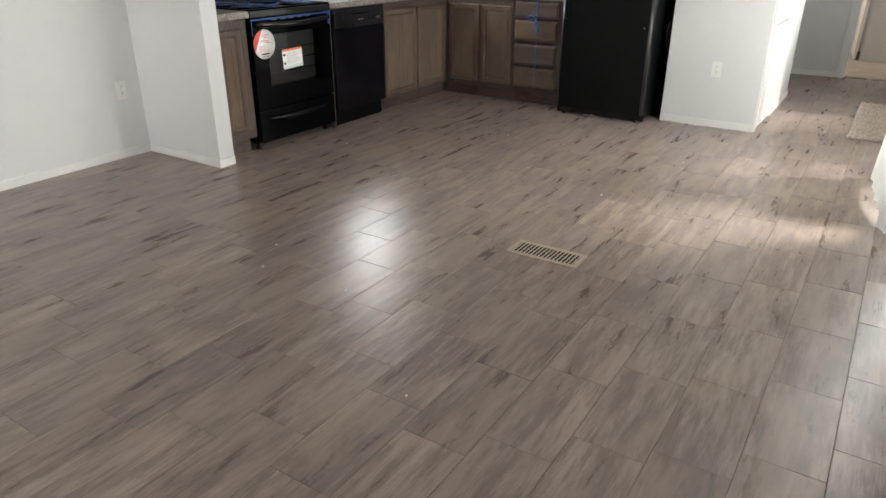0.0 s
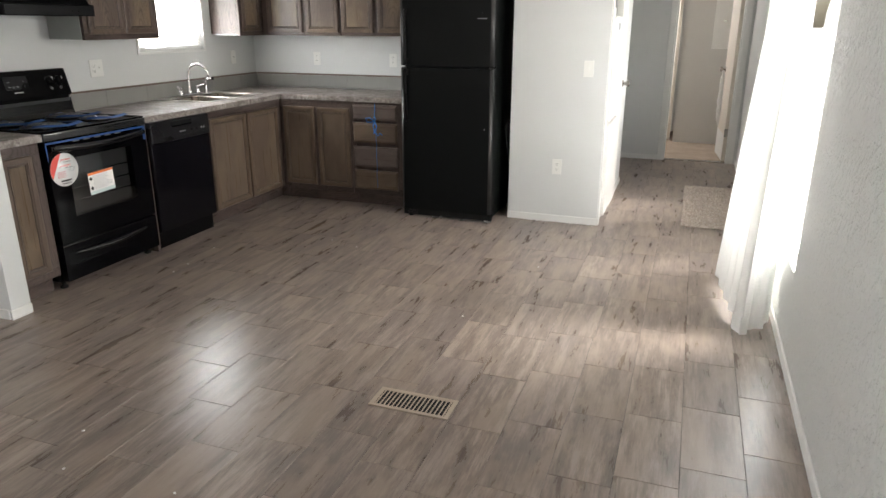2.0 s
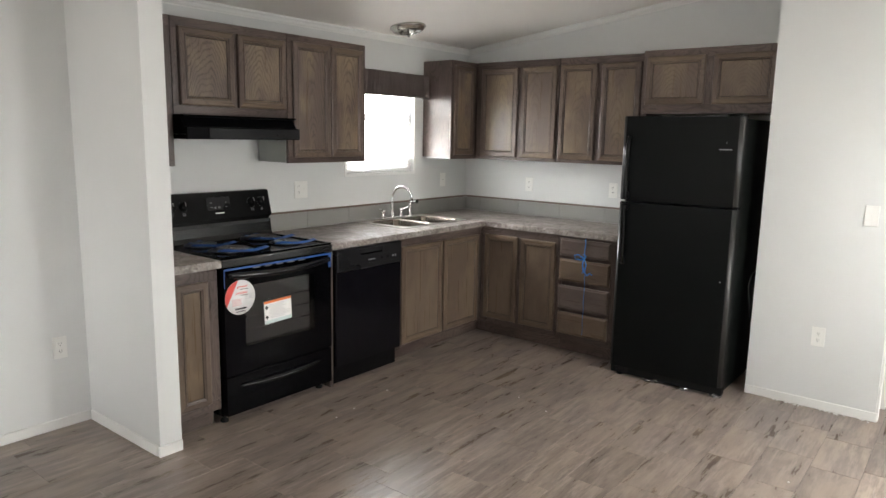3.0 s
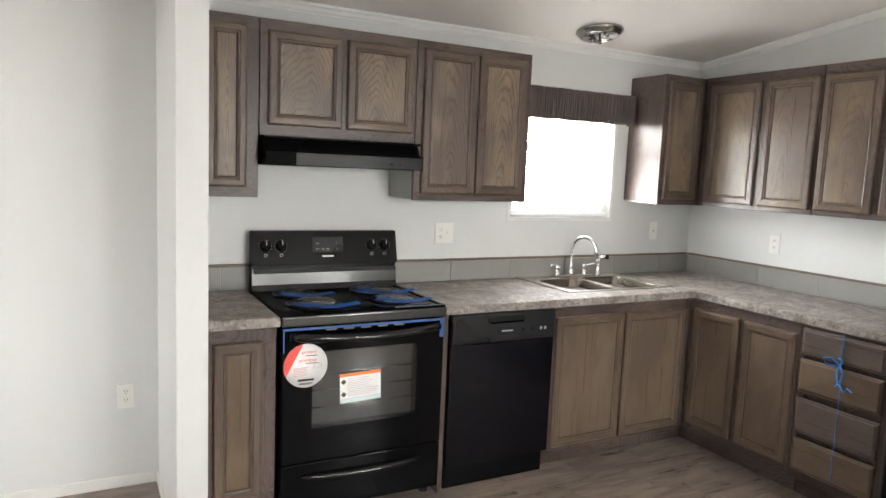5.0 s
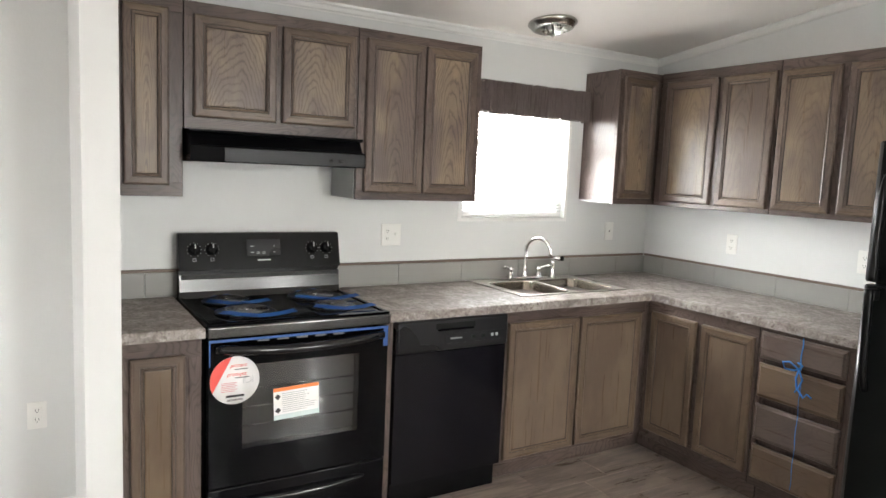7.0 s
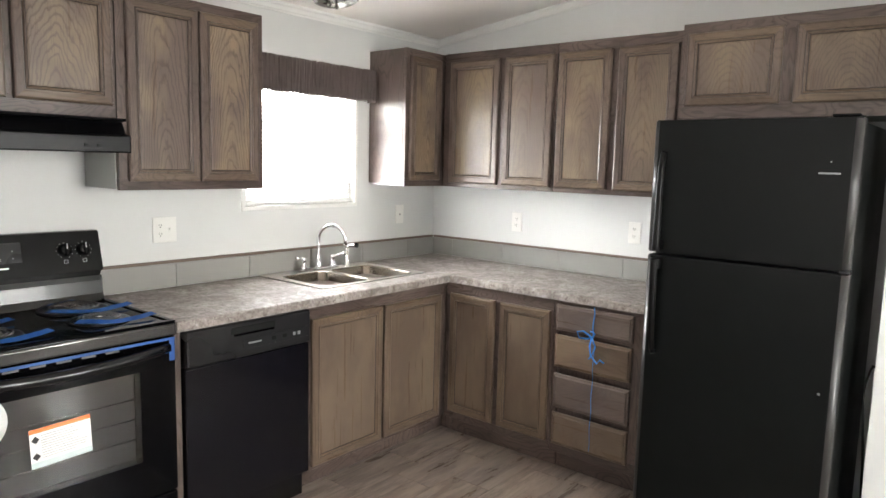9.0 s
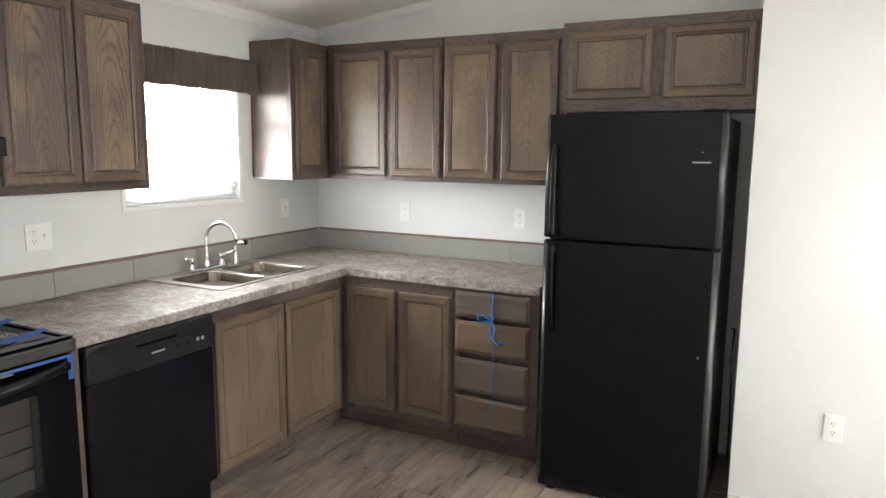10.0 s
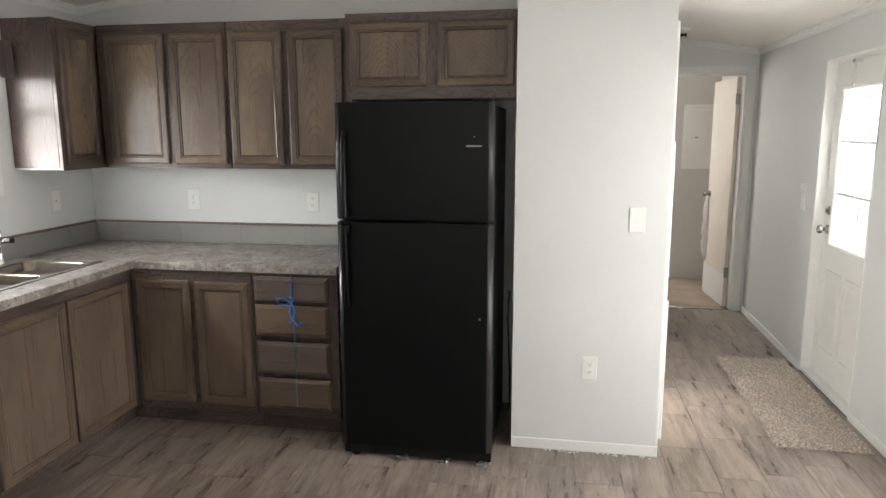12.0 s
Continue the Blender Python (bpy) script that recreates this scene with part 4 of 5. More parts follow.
def on_panel(y, z):
    """A pose on the sloped control panel, z axis outwards."""
    x = -3.430 - (z - 1.044) * 0.25
    return Matrix.Translation((x, y, z)) @ Matrix.Rotation(radians(90) - SLOPE, 4, "Y") @ Matrix.Rotation(radians(90), 4, "Z")


for yy in (3.795, 3.872, 4.343, 4.415):
    bm = bmesh.new()
    m = on_panel(yy, 1.132)
    lathe(bm, [(0.026, -0.002), (0.026, 0.006), (0.022, 0.010), (0.020, 0.020), (0.017, 0.022)], m, 24)
    box(bm, (-0.0055, -0.024, 0.012), (0.0055, 0.024, 0.032), 0.003, turn=m)
    box(bm, (-0.0012, 0.002, 0.0322), (0.0012, 0.023, 0.033), mat=1, turn=m)
    part("knob", bm, [BLACK_S, PLATE], rg)
    bm = bmesh.new()
    for k in range(11):
        a = radians(-150 + 30 * k + 90)
        box(bm, (0.031 * math.cos(a) - 0.0012, 0.031 * math.sin(a) - 0.0012, 0.0006), (0.031 * math.cos(a) + 0.0012, 0.031 * math.sin(a) + 0.0012, 0.0012), turn=m)
    for a0, a1, b0, b1 in ((-0.008, 0.008, -0.052, -0.050), (-0.008, 0.008, -0.040, -0.038), (-0.008, -0.006, -0.05, -0.04), (0.006, 0.008, -0.05, -0.04)):
        box(bm, (a0, b0, 0.0006), (a1, b1, 0.0012), turn=m)
    part("dial_marks", bm, GREYP, cp, kind="stuff")
bm = bmesh.new()
m = on_panel(4.107, 1.136)
box(bm, (-0.080, -0.038, 0.0), (0.080, 0.040, 0.0025), 0.001, turn=m)
dp = part("display", bm, GREY_D, rg)
bm = bmesh.new()
for x0, y0, w, h in ((-0.062, 0.006, 0.018, 0.003), (-0.062, -0.022, 0.018, 0.003), (-0.034, -0.022, 0.016, 0.003), (-0.008, -0.022, 0.016, 0.003), (-0.034, -0.028, 0.016, 0.002), (-0.008, -0.028, 0.016, 0.002), (0.046, 0.006, 0.006, 0.003), (0.046, -0.022, 0.006, 0.003)):
    box(bm, (x0, y0, 0.0026), (x0 + w, y0 + h, 0.0032), turn=m)
part("display_marks", bm, GREYP, dp, kind="stuff")
bm = bmesh.new()
box(bm, (-0.030, -0.060, 0.0006), (0.030, -0.054, 0.0012), turn=m)
part("badge", bm, PLATE, cp)

for bx, by, br in ((-3.315, 3.905, 0.075), (-3.07, 3.925, 0.095), (-3.315, 4.310, 0.095), (-3.07, 4.300, 0.075)):
    bm = bmesh.new()
    M = Matrix.Translation((bx, by, 0.918))
    lathe(bm, [(br + 0.028, 0.0), (br + 0.030, 0.004), (br + 0.018, 0.005), (br + 0.008, 0.0015), (0.02, 0.001)], M, 32)
    pan = part("drip_pan", bm, GREY_D, rg)
    bm = bmesh.new()
    pts = [((0.018 + (br - 0.018) * k / 110) * math.cos(k * 2 * math.pi * 4.5 / 110) + bx, (0.018 + (br - 0.018) * k / 110) * math.sin(k * 2 * math.pi * 4.5 / 110) + by, 0.930) for k in range(111)]
    tube(bm, pts, 0.0042, 6)
    for a in (0, 120, 240):
        c, s = math.cos(radians(a)), math.sin(radians(a))
        tube(bm, [(bx, by, 0.9245), (bx + br * c, by + br * s, 0.9245)], 0.0025, 6)
    part("coil", bm, COIL, rg)
    bm = bmesh.new()
    lathe(bm, [(0.013, 0), (0.013, 0.004), (0.0, 0.006)], Matrix.Translation((bx, by, 0.930)), 16)
    part("coil_cap", bm, CHROME, rg)
    bm = bmesh.new()
    rnd = random.Random(int(br * 1000 + by * 10))
    for start, stop, out_, tail in ((-75, 60, 0.024, 0.09), (150, 215, 0.012, 0.0)):
        prev = None
        for k in range(17):
            f = k / 16
            a = radians(start + (stop - start) * f)
            rr = br + out_ + rnd.uniform(-0.003, 0.003)
            p = Vector((bx + rr * math.cos(a) + tail * 0.35 * f ** 3, by + rr * math.sin(a) + tail * f ** 3, 0.9255 + 0.004 * math.sin(f * 7)))
            inward = Vector((-math.cos(a), -math.sin(a), 0)) * (0.019 + rnd.uniform(-0.005, 0.005))
            cur = (bm.verts.new(p), bm.verts.new(p + inward + Vector((0, 0, 0.010))))
            if prev:
                bm.faces.new((prev[0], cur[0], cur[1], prev[1])).smooth = True
            prev = cur
    part("tape", bm, BLUE, rg, "blue protective tape")

DZ0, DZ1 = 0.278, 0.862
OWY0, OWY1, OWZ0, OWZ1 = 3.862, 4.348, 0.420, 0.755
bm = bmesh.new()
for y0, y1, z0, z1 in ((RY0 + 0.008, OWY0, DZ0, DZ1), (OWY1, RY1 - 0.008, DZ0, DZ1), (OWY0, OWY1, DZ0, OWZ0), (OWY0, OWY1, OWZ1, DZ1)):
    box(bm, (RX - 0.048, y0, z0), (RX, y1, z1))
bmesh.ops.remove_doubles(bm, verts=bm.verts, dist=1e-5)
seen = {}
for f in bm.faces:
    seen.setdefault(tuple(round(c, 4) for c in f.calc_center_median()), []).append(f)
bmesh.ops.delete(bm, geom=[f for fs in seen.values() if len(fs) > 1 for f in fs], context="FACES")
door = part("oven_door", bm, BLACK, rg)
block("window_pane", (RX - 0.006, OWY0 + 0.0005, OWZ0 + 0.0005), (RX - 0.0015, OWY1 - 0.0005, OWZ1 - 0.0005), OVENGLASS, door)
block("door_liner", (RX - 0.0545, OWY0 + 0.001, OWZ0 + 0.001), (RX - 0.0485, OWY1 - 0.001, OWZ1 - 0.001), OVEN_GREY, door)
bm = bmesh.new()
for z in (0.50, 0.575, 0.65):
    tube(bm, [(RX - 0.035, OWY0 + 0.01, z), (RX - 0.035, OWY1 - 0.01, z)], 0.004, 8)
part("oven_rack", bm, CHROME, door)
bm = bmesh.new()
hp = []
for k in range(21):
    f = k / 20
    hp.append((RX + 0.012 + 0.040 * math.sin(math.pi * f) ** 0.6, RY0 + 0.045 + (RY1 - RY0 - 0.09) * f, 0.828 - 0.012 * math.sin(math.pi * f)))
tube(bm, hp, 0.019, 14)
for yy in (RY0 + 0.05, RY1 - 0.05):
    box(bm, (RX, yy - 0.02, 0.812), (RX + 0.022, yy + 0.02, 0.842), 0.006)
part("handle", bm, GLOSSY, door)
for k in range(5):
    y0 = RY0 + 0.19 + k * 0.078
    block("door_vent", (RX + 0.0004, y0, 0.8440), (RX + 0.0015, y0 + 0.046, 0.8510), VENT, door)
bm = bmesh.new()
box(bm, (RX + 0.0006, RY0 + 0.008, 0.852), (RX + 0.0014, RY1 - 0.008, 0.862))
box(bm, (RX + 0.0006, RY0 + 0.008, 0.760), (RX + 0.0012, RY0 + 0.013, 0.852))
box(bm, (RX + 0.0006, RY1 - 0.030, 0.775), (RX + 0.0024, RY1 - 0.010, 0.853))
part("tape", bm, BLUE, door, "blue protective tape along the top of the door")

block("storage_drawer", (RX - 0.050, RY0 + 0.008, 0.055), (RX, RY1 - 0.008, 0.270), BLACK, rg, 0.004, seg=3)
bm = bmesh.new()
hp, tp = [], []
for k in range(25):
    f = k / 24
    hp.append((RX + 0.004 + 0.007 * math.sin(math.pi * f) ** 0.5, 3.822 + 0.56 * f, 0.212 - 0.014 * math.sin(math.pi * f)))
    tp.append(0.005 + 0.013 * math.sin(math.pi * f) ** 0.5)
tube(bm, hp, 0.012, 12, taper=tp)
part("drawer_handle", bm, GLOSSY, rg)
for yy in (RY0 + 0.04, RY1 - 0.04):
    for xx in (RX - 0.085, -3.42):
        bm = bmesh.new()
        lathe(bm, [(0.022, 0), (0.022, 0.012), (0.010, 0.018), (0.010, 0.05)], Matrix.Translation((xx, yy, 0.0)), 14)
        part("foot", bm, BLACK_M, rg)

FACE = Matrix(((0, 0, 1, 0), (1, 0, 0, 0), (0, 1, 0, 0), (0, 0, 0, 1)))


def on_face(y, z, out=0.0, x=None, roll=0.0):
    """A pose on an east-facing front: x runs north, y up, z out of it."""
    return Matrix.Translation(((RX if x is None else x) + out, y, z)) @ FACE @ Matrix.Rotation(radians(roll), 4, "Z")


stk = thing("round_sticker", (RX, 3.825, 0.695), "round white and red protection sticker stuck on the oven door", "sticker", "oven door stickers")
m = on_face(3.832, 0.700)
R_ = 0.094
bm = bmesh.new()
lathe(bm, [(R_, 0.0005), (R_, 0.0012)], m, 48)
part("paper", bm, STICK, stk)
bm = bmesh.new()
a0, a1 = radians(97), radians(207)
prism(bm, [m @ Vector((R_ * math.cos(a0 + (a1 - a0) * k / 20), R_ * math.sin(a0 + (a1 - a0) * k / 20), 0.0013)) for k in range(21)], m.to_3x3() @ Vector((0, 0, 0.0004)))
part("red_segment", bm, RED, stk)
text("word", "protect", 0.0205, m @ Matrix.Translation((0.012, 0.058, 0.0017)), RED, stk, shear=0.3)
text("word", "protégez", 0.0205, m @ Matrix.Translation((0.006, 0.024, 0.0017)), RED, stk, shear=0.3)
bm = bmesh.new()
for x0, y0, w in ((-0.002, 0.041, 0.05), (0.0, 0.008, 0.052)):
    box(bm, (x0, y0, 0.0014), (x0 + w, y0 + 0.003, 0.0018), turn=m)
box(bm, (-0.034, -0.066, 0.0014), (0.036, -0.057, 0.0018), turn=m)
for k in range(3):
    box(bm, (-0.03, -0.076 - k * 0.0001 - 0.004 * (k > 0), 0.0014), (0.03, -0.074 - 0.004 * (k > 0), 0.0018), turn=m)
part("print", bm, INK, stk, kind="stuff")
bm = bmesh.new()
for k in range(6):
    box(bm, (-0.052, -0.010 - 0.0065 * k, 0.0014), (0.008 - 0.008 * (k % 2), -0.0075 - 0.0065 * k, 0.0018), turn=m)
part("small_print", bm, PINK, stk, kind="stuff")
bm = bmesh.new()
lp = [m @ Vector((0.050 + 0.012 * math.cos(radians(15 * k)), -0.002 + 0.012 * math.sin(radians(15 * k)), 0.0016)) for k in range(25)]
tube(bm, lp, 0.0007, 6)
box(bm, (0.032, -0.016, 0.0014), (0.0335, 0.012, 0.0018), turn=m)
box(bm, (0.067, -0.016, 0.0014), (0.0685, 0.012, 0.0018), turn=m)
part("plate_icon", bm, GREYP, stk)

lab = thing("warning_label", (RX, 4.08, 0.6), "white instruction label with orange header on oven door", "sticker", "oven door stickers")
m = on_face(4.078, 0.583, roll=2)
bm = bmesh.new()
box(bm, (-0.094, -0.064, 0.0002), (0.094, 0.066, 0.0010), turn=m)
part("paper", bm, STICK, lab)
bm = bmesh.new()
box(bm, (-0.094, 0.052, 0.0011), (0.094, 0.066, 0.0015), turn=m)
part("header", bm, ORANGE, lab)
bm = bmesh.new()
box(bm, (-0.094, -0.064, 0.0011), (0.094, -0.044, 0.0015), turn=m)
part("footer", bm, PALE, lab)
bm = bmesh.new()
rnd = random.Random(4)
for k in range(10):
    z = 0.040 - k * 0.0083
    box(bm, (-0.060, z, 0.0011), (0.060 + rnd.uniform(-0.03, 0.028), z + 0.0022, 0.0014), turn=m)
part("small_print", bm, GREYP, lab, kind="stuff")
for cy_ in (0.030, -0.026):
    bm = bmesh.new()
    box(bm, (-0.009, -0.009, 0.0011), (0.009, 0.009, 0.0015), turn=m @ Matrix.Translation((-0.077, cy_, 0)) @ Matrix.Rotation(radians(45), 4, "Z"))
    part("hazard_mark", bm, INK, lab)

# ---- range hood ----
hood = thing("range_hood", (-3.35, 4.09, 1.53), "black under-cabinet range hood with a lamp lens and two switches", "range hood")
bm = bmesh.new()
H0, H1 = 3.716, 4.462
sec = [(XW + 0.003, 1.653), (-3.150, 1.653), (-3.150, 1.643), (-3.185, 1.640), (-3.150, 1.592), (-3.118, 1.588), (-3.118, 1.525), (-3.135, 1.525), (-3.135, 1.552), (XW + 0.003, 1.552)]
prism(bm, [(x, H0, z) for x, z in sec], (0, H1 - H0, 0))
part("shell", bm, HOOD, hood)
for y0 in (H0, H1 - 0.012):
    block("side_skirt", (XW + 0.003, y0 + 0.0005, 1.525), (-3.136, y0 + 0.0115, 1.551), BLACK_S, hood)
block("lamp_lens", (-3.40, H0 + 0.12, 1.5400), (-3.20, H0 + 0.36, 1.551), FROST, hood, 0.003)
block("grease_filter", (-3.46, H0 + 0.39, 1.538), (-3.17, H1 - 0.04, 1.551), NICKEL, hood, 0.003)
block("front_band", (-3.1175, H0 + 0.13, 1.529), (-3.1140, H1 - 0.006, 1.584), HOOD_BAND, hood, 0.001)
for yy in (4.290, 4.335):
    block("switch", (-3.1138, yy, 1.545), (-3.109, yy + 0.016, 1.557), BLACK_M, hood, 0.002)

# ---- dishwasher ----
dw = thing("dishwasher", (-3.2, 4.82, 0), "built-in black dishwasher with a top control strip under the counter", "dishwasher")
D0, D1, DX = 4.524, 5.112, -2.872
block("body", (XW + 0.05, D0 + 0.004, 0.10), (DX - 0.045, D1 - 0.004, 0.870), BLACK_M, dw, 0.003)
block("door_panel", (DX - 0.040, D0, 0.125), (DX, D1, 0.722), DW_DOOR, dw, 0.005, seg=3)
bm = bmesh.new()
box(bm, (DX - 0.040, D0, 0.725), (DX + 0.010, D1, 0.868), 0.008, 3)
cpw = part("control_strip", bm, plain("charcoal_plastic", (0.010, 0.010, 0.011), 0.28, spec=0.35), dw)
block("latch_recess", (DX + 0.0085, D0 + 0.19, 0.825), (DX + 0.0115, D0 + 0.40, 0.852), BLACK_M, cpw, 0.001)
block("latch_lip", (DX + 0.009, D0 + 0.20, 0.818), (DX + 0.020, D0 + 0.39, 0.826), BLACK, cpw, 0.003)
block("button_panel", (DX + 0.0095, D0 + 0.245, 0.756), (DX + 0.0112, D1 - 0.012, 0.800), GREY_D, cpw, 0.0008)
block("badge", (DX + 0.0112, D0 + 0.268, 0.775), (DX + 0.0122, D0 + 0.330, 0.782), GREYP, cpw)
for k, (a, w) in enumerate(((0.38, 0.022), (0.435, 0.022), (0.49, 0.014), (0.515, 0.014))):
    block("button", (DX + 0.0112, D0 + a, 0.771), (DX + 0.0132, D0 + a + w, 0.786), BLACK_M if k < 2 else GREYP, cpw, 0.001)
block("kick_plate", (DX - 0.070, D0 + 0.006, 0.006), (DX - 0.040, D1 - 0.006, 0.118), BLACK_S, dw, 0.003)

# ---- refrigerator ----
FX0, FX1, FY = -1.690, -0.955, 5.908
fr = thing("refrigerator", (-1.31, 6.25, 0), "black top-freezer refrigerator with long black door handles in an alcove", "refrigerator")
block("body", (FX0 + 0.006, FY + 0.085, 0.030), (FX1 - 0.006, 6.63, 1.700), BLACK_TEX, fr, 0.006)


def fridge_door(name, z0, z1):
    bm = bmesh.new()
    box(bm, (FX0, FY, z0), (FX1, FY + 0.072, z1))
    es = [e_ for e_ in bm.edges if abs(e_.verts[0].co.z - e_.verts[1].co.z) > 0.1 and e_.verts[0].co.y < FY + 0.01]
    bmesh.ops.bevel(bm, geom=es, offset=0.030, segments=8, affect="EDGES", profile=0.5)
    ed2 = [e_ for e_ in bm.edges if abs(e_.verts[0].co.z - e_.verts[1].co.z) < 1e-4 and len(e_.link_faces) == 2 and e_.calc_face_angle(0) > 0.5]
    bmesh.ops.bevel(bm, geom=ed2, offset=0.004, segments=2, affect="EDGES")
    bm.normal_update()
    for f in bm.faces:
        if abs(f.normal.x) > 0.12 and f.normal.y < -0.12 and f.calc_area() > 1e-4:
            f.material_index, f.smooth = 1, True
    d = part(name, bm, [BLACK_TEX, FR_EDGE], fr)
    block("gasket", (FX0 + 0.012, FY + 0.0725, z0 + 0.01), (FX1 - 0.012, FY + 0.0845, z1 - 0.01), BLACK_M, d)
    return d


fd1 = fridge_door("freezer_door", 1.182, 1.712)
fd2 = fridge_door("refrigerator_door", 0.066, 1.168)
for d, z0, z1 in ((fd1, 1.190, 1.585), (fd2, 0.765, 1.160)):
    bm = bmesh.new()
    pts, tp = [], []
    for k in range(19):
        f = k / 18
        g = f if d is fd1 else 1 - f
        pts.append((FX0 + 0.058 - 0.004 * f, FY - 0.006 - 0.038 * (1 - g) ** 0.25 * min(1, (1 - g) * 6 + 0.0) ** 0.5 - 0.003, z0 + (z1 - z0) * f))
        tp.append(0.016 - 0.005 * g)
    tube(bm, pts, 0.014, 12, taper=tp)
    zz = z0 if d is fd1 else z1
    box(bm, (FX0 + 0.040, FY - 0.040, zz - (0.0 if d is fd1 else 0.045)), (FX0 + 0.072, FY + 0.002, zz + (0.045 if d is fd1 else 0.0)), 0.008, 3)
    part("handle", bm, HANDLE, d)
block("badge", (-1.080, FY - 0.0012, 1.515), (-1.010, FY - 0.0002, 1.521), GREYP, fd1)
block("lock_dot", (-1.045, FY - 0.0012, 1.556), (-1.041, FY - 0.0002, 1.560), GREYP, fd1)
block("lock_dot", (-1.017, FY - 0.0012, 0.725), (-1.009, FY - 0.0002, 0.733), GREYP, fd2)
block("hinge_cover", (FX1 - 0.10, FY + 0.01, 1.713), (FX1 - 0.012, FY + 0.12, 1.724), BLACK_S, fr, 0.004)
block("middle_hinge", (FX1 - 0.035, FY + 0.012, 1.1685), (FX1 + 0.002, FY + 0.05, 1.1815), GLOSSY, fr, 0.002)
block("base_grille", (FX0 + 0.004, FY + 0.030, 0.012), (FX1 - 0.004, FY + 0.080, 0.062), BLACK_M, fr, 0.003)
bm = bmesh.new()
for k in range(4):
    box(bm, (FX0 + 0.035, FY + 0.0265, 0.020 + k * 0.010), (FX0 + 0.125, FY + 0.0295, 0.024 + k * 0.010))
part("grille_slots", bm, GREY_D, fr)
for xx in (FX0 + 0.06, FX1 - 0.06):
    bm = bmesh.new()
    lathe(bm, [(0.020, 0), (0.020, 0.014), (0.008, 0.018), (0.008, 0.05)], Matrix.Translation((xx, FY + 0.05, 0)), 14)
    part("levelling_foot", bm, BLACK_M, fr)
for xx in (FX0 + 0.3, FX1 - 0.2):
    bm = bmesh.new()
    tube(bm, [(xx - 0.012, FY + 0.10, 0.024), (xx + 0.012, FY + 0.10, 0.024)], 0.024, 16)
    part("roller", bm, BLACK_M, fr)
for k, (xx, s) in enumerate(((-1.40, 1.25), (-1.18, 0.6), (-0.985, 0.8))):
    film = thing("plastic_scrap", (xx, FY, 0), "crumpled scrap of clear packing film under the refrigerator", "packing film", "packing film scraps")
    rnd = random.Random(k + 11)
    bm = bmesh.new()
    g = [[bm.verts.new((xx + (i - 3) * 0.014 * s + rnd.uniform(-.006, .006), FY - 0.012 + j * 0.020 * s + rnd.uniform(-.005, .005), 0.003 + abs(rnd.gauss(0, 0.014)) * s)) for j in range(5)] for i in range(7)]
    for i in range(6):
        for j in range(4):
            bm.faces.new((g[i][j], g[i + 1][j], g[i + 1][j + 1], g[i][j + 1]))
    part("film", bm, PLASTIC, film)
cord = thing("power_cord", (-0.9, 6.3, 0), "black refrigerator power cord hanging in the alcove gap", "cord")
bm = bmesh.new()
tube(bm, [(-0.935, 6.60, 0.70), (-0.912, 6.45, 0.735), (-0.905, 6.30, 0.760), (-0.90, 6.16, 0.750), (-0.898, 6.10, 0.69), (-0.90, 6.30, 0.35), (-0.905, 6.42, 0.12), (-0.92, 6.60, 0.02)], 0.0045, 8)
part("cable", bm, BLACK_M, cord)
# black sheet added over the partition's side to keep the gap dark
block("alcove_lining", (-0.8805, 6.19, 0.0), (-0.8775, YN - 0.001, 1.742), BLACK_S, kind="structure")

# blue string on the drawers
string = thing("blue_string", (-1.99, YN - 0.645, 0.5), "bright blue string tied in a bow over the drawer fronts", "string")
ys = YN - 0.002 - 0.62 - 0.0235
rnd = random.Random(9)
bm = bmesh.new()
pts = [(-1.990 + 0.003 * math.sin(k * 1.3), ys - 0.001, 0.868 - k * 0.024) for k in range(7)]
tube(bm, pts, 0.0028, 8)
pts = [(-1.982 + 0.002 * math.sin(k), ys - 0.001, 0.70 - k * 0.024) for k in range(23)]
tube(bm, pts, 0.0014, 6)
part("strand", bm, STRING, string)
bm = bmesh.new()
c = Vector((-1.992, ys - 0.008, 0.728))
tube(bm, [c + 1.4 * Vector(p) for p in ((0, 0, 0), (-0.03, -0.004, 0.018), (-0.052, -0.006, 0.012), (-0.045, -0.004, -0.008), (-0.015, -0.003, -0.006), (0, 0, 0), (0.012, -0.002, 0.014), (-0.004, -0.004, 0.022))], 0.0040, 8)
part("bow", bm, STRING, string)
bm = bmesh.new()
tube(bm, [c + 1.4 * Vector(p) for p in ((0, 0, 0), (-0.006, -0.002, -0.03), (0.0, -0.003, -0.06), (0.024, -0.004, -0.085), (0.034, -0.003, -0.070), (0.050, -0.003, -0.078))], 0.0040, 8)
tube(bm, [c + 1.4 * Vector(p) for p in ((0, 0, 0), (0.016, -0.003, -0.03), (0.006, -0.002, -0.055), (-0.006, -0.002, -0.075))], 0.0036, 8)
part("loose_end", bm, STRING, string)


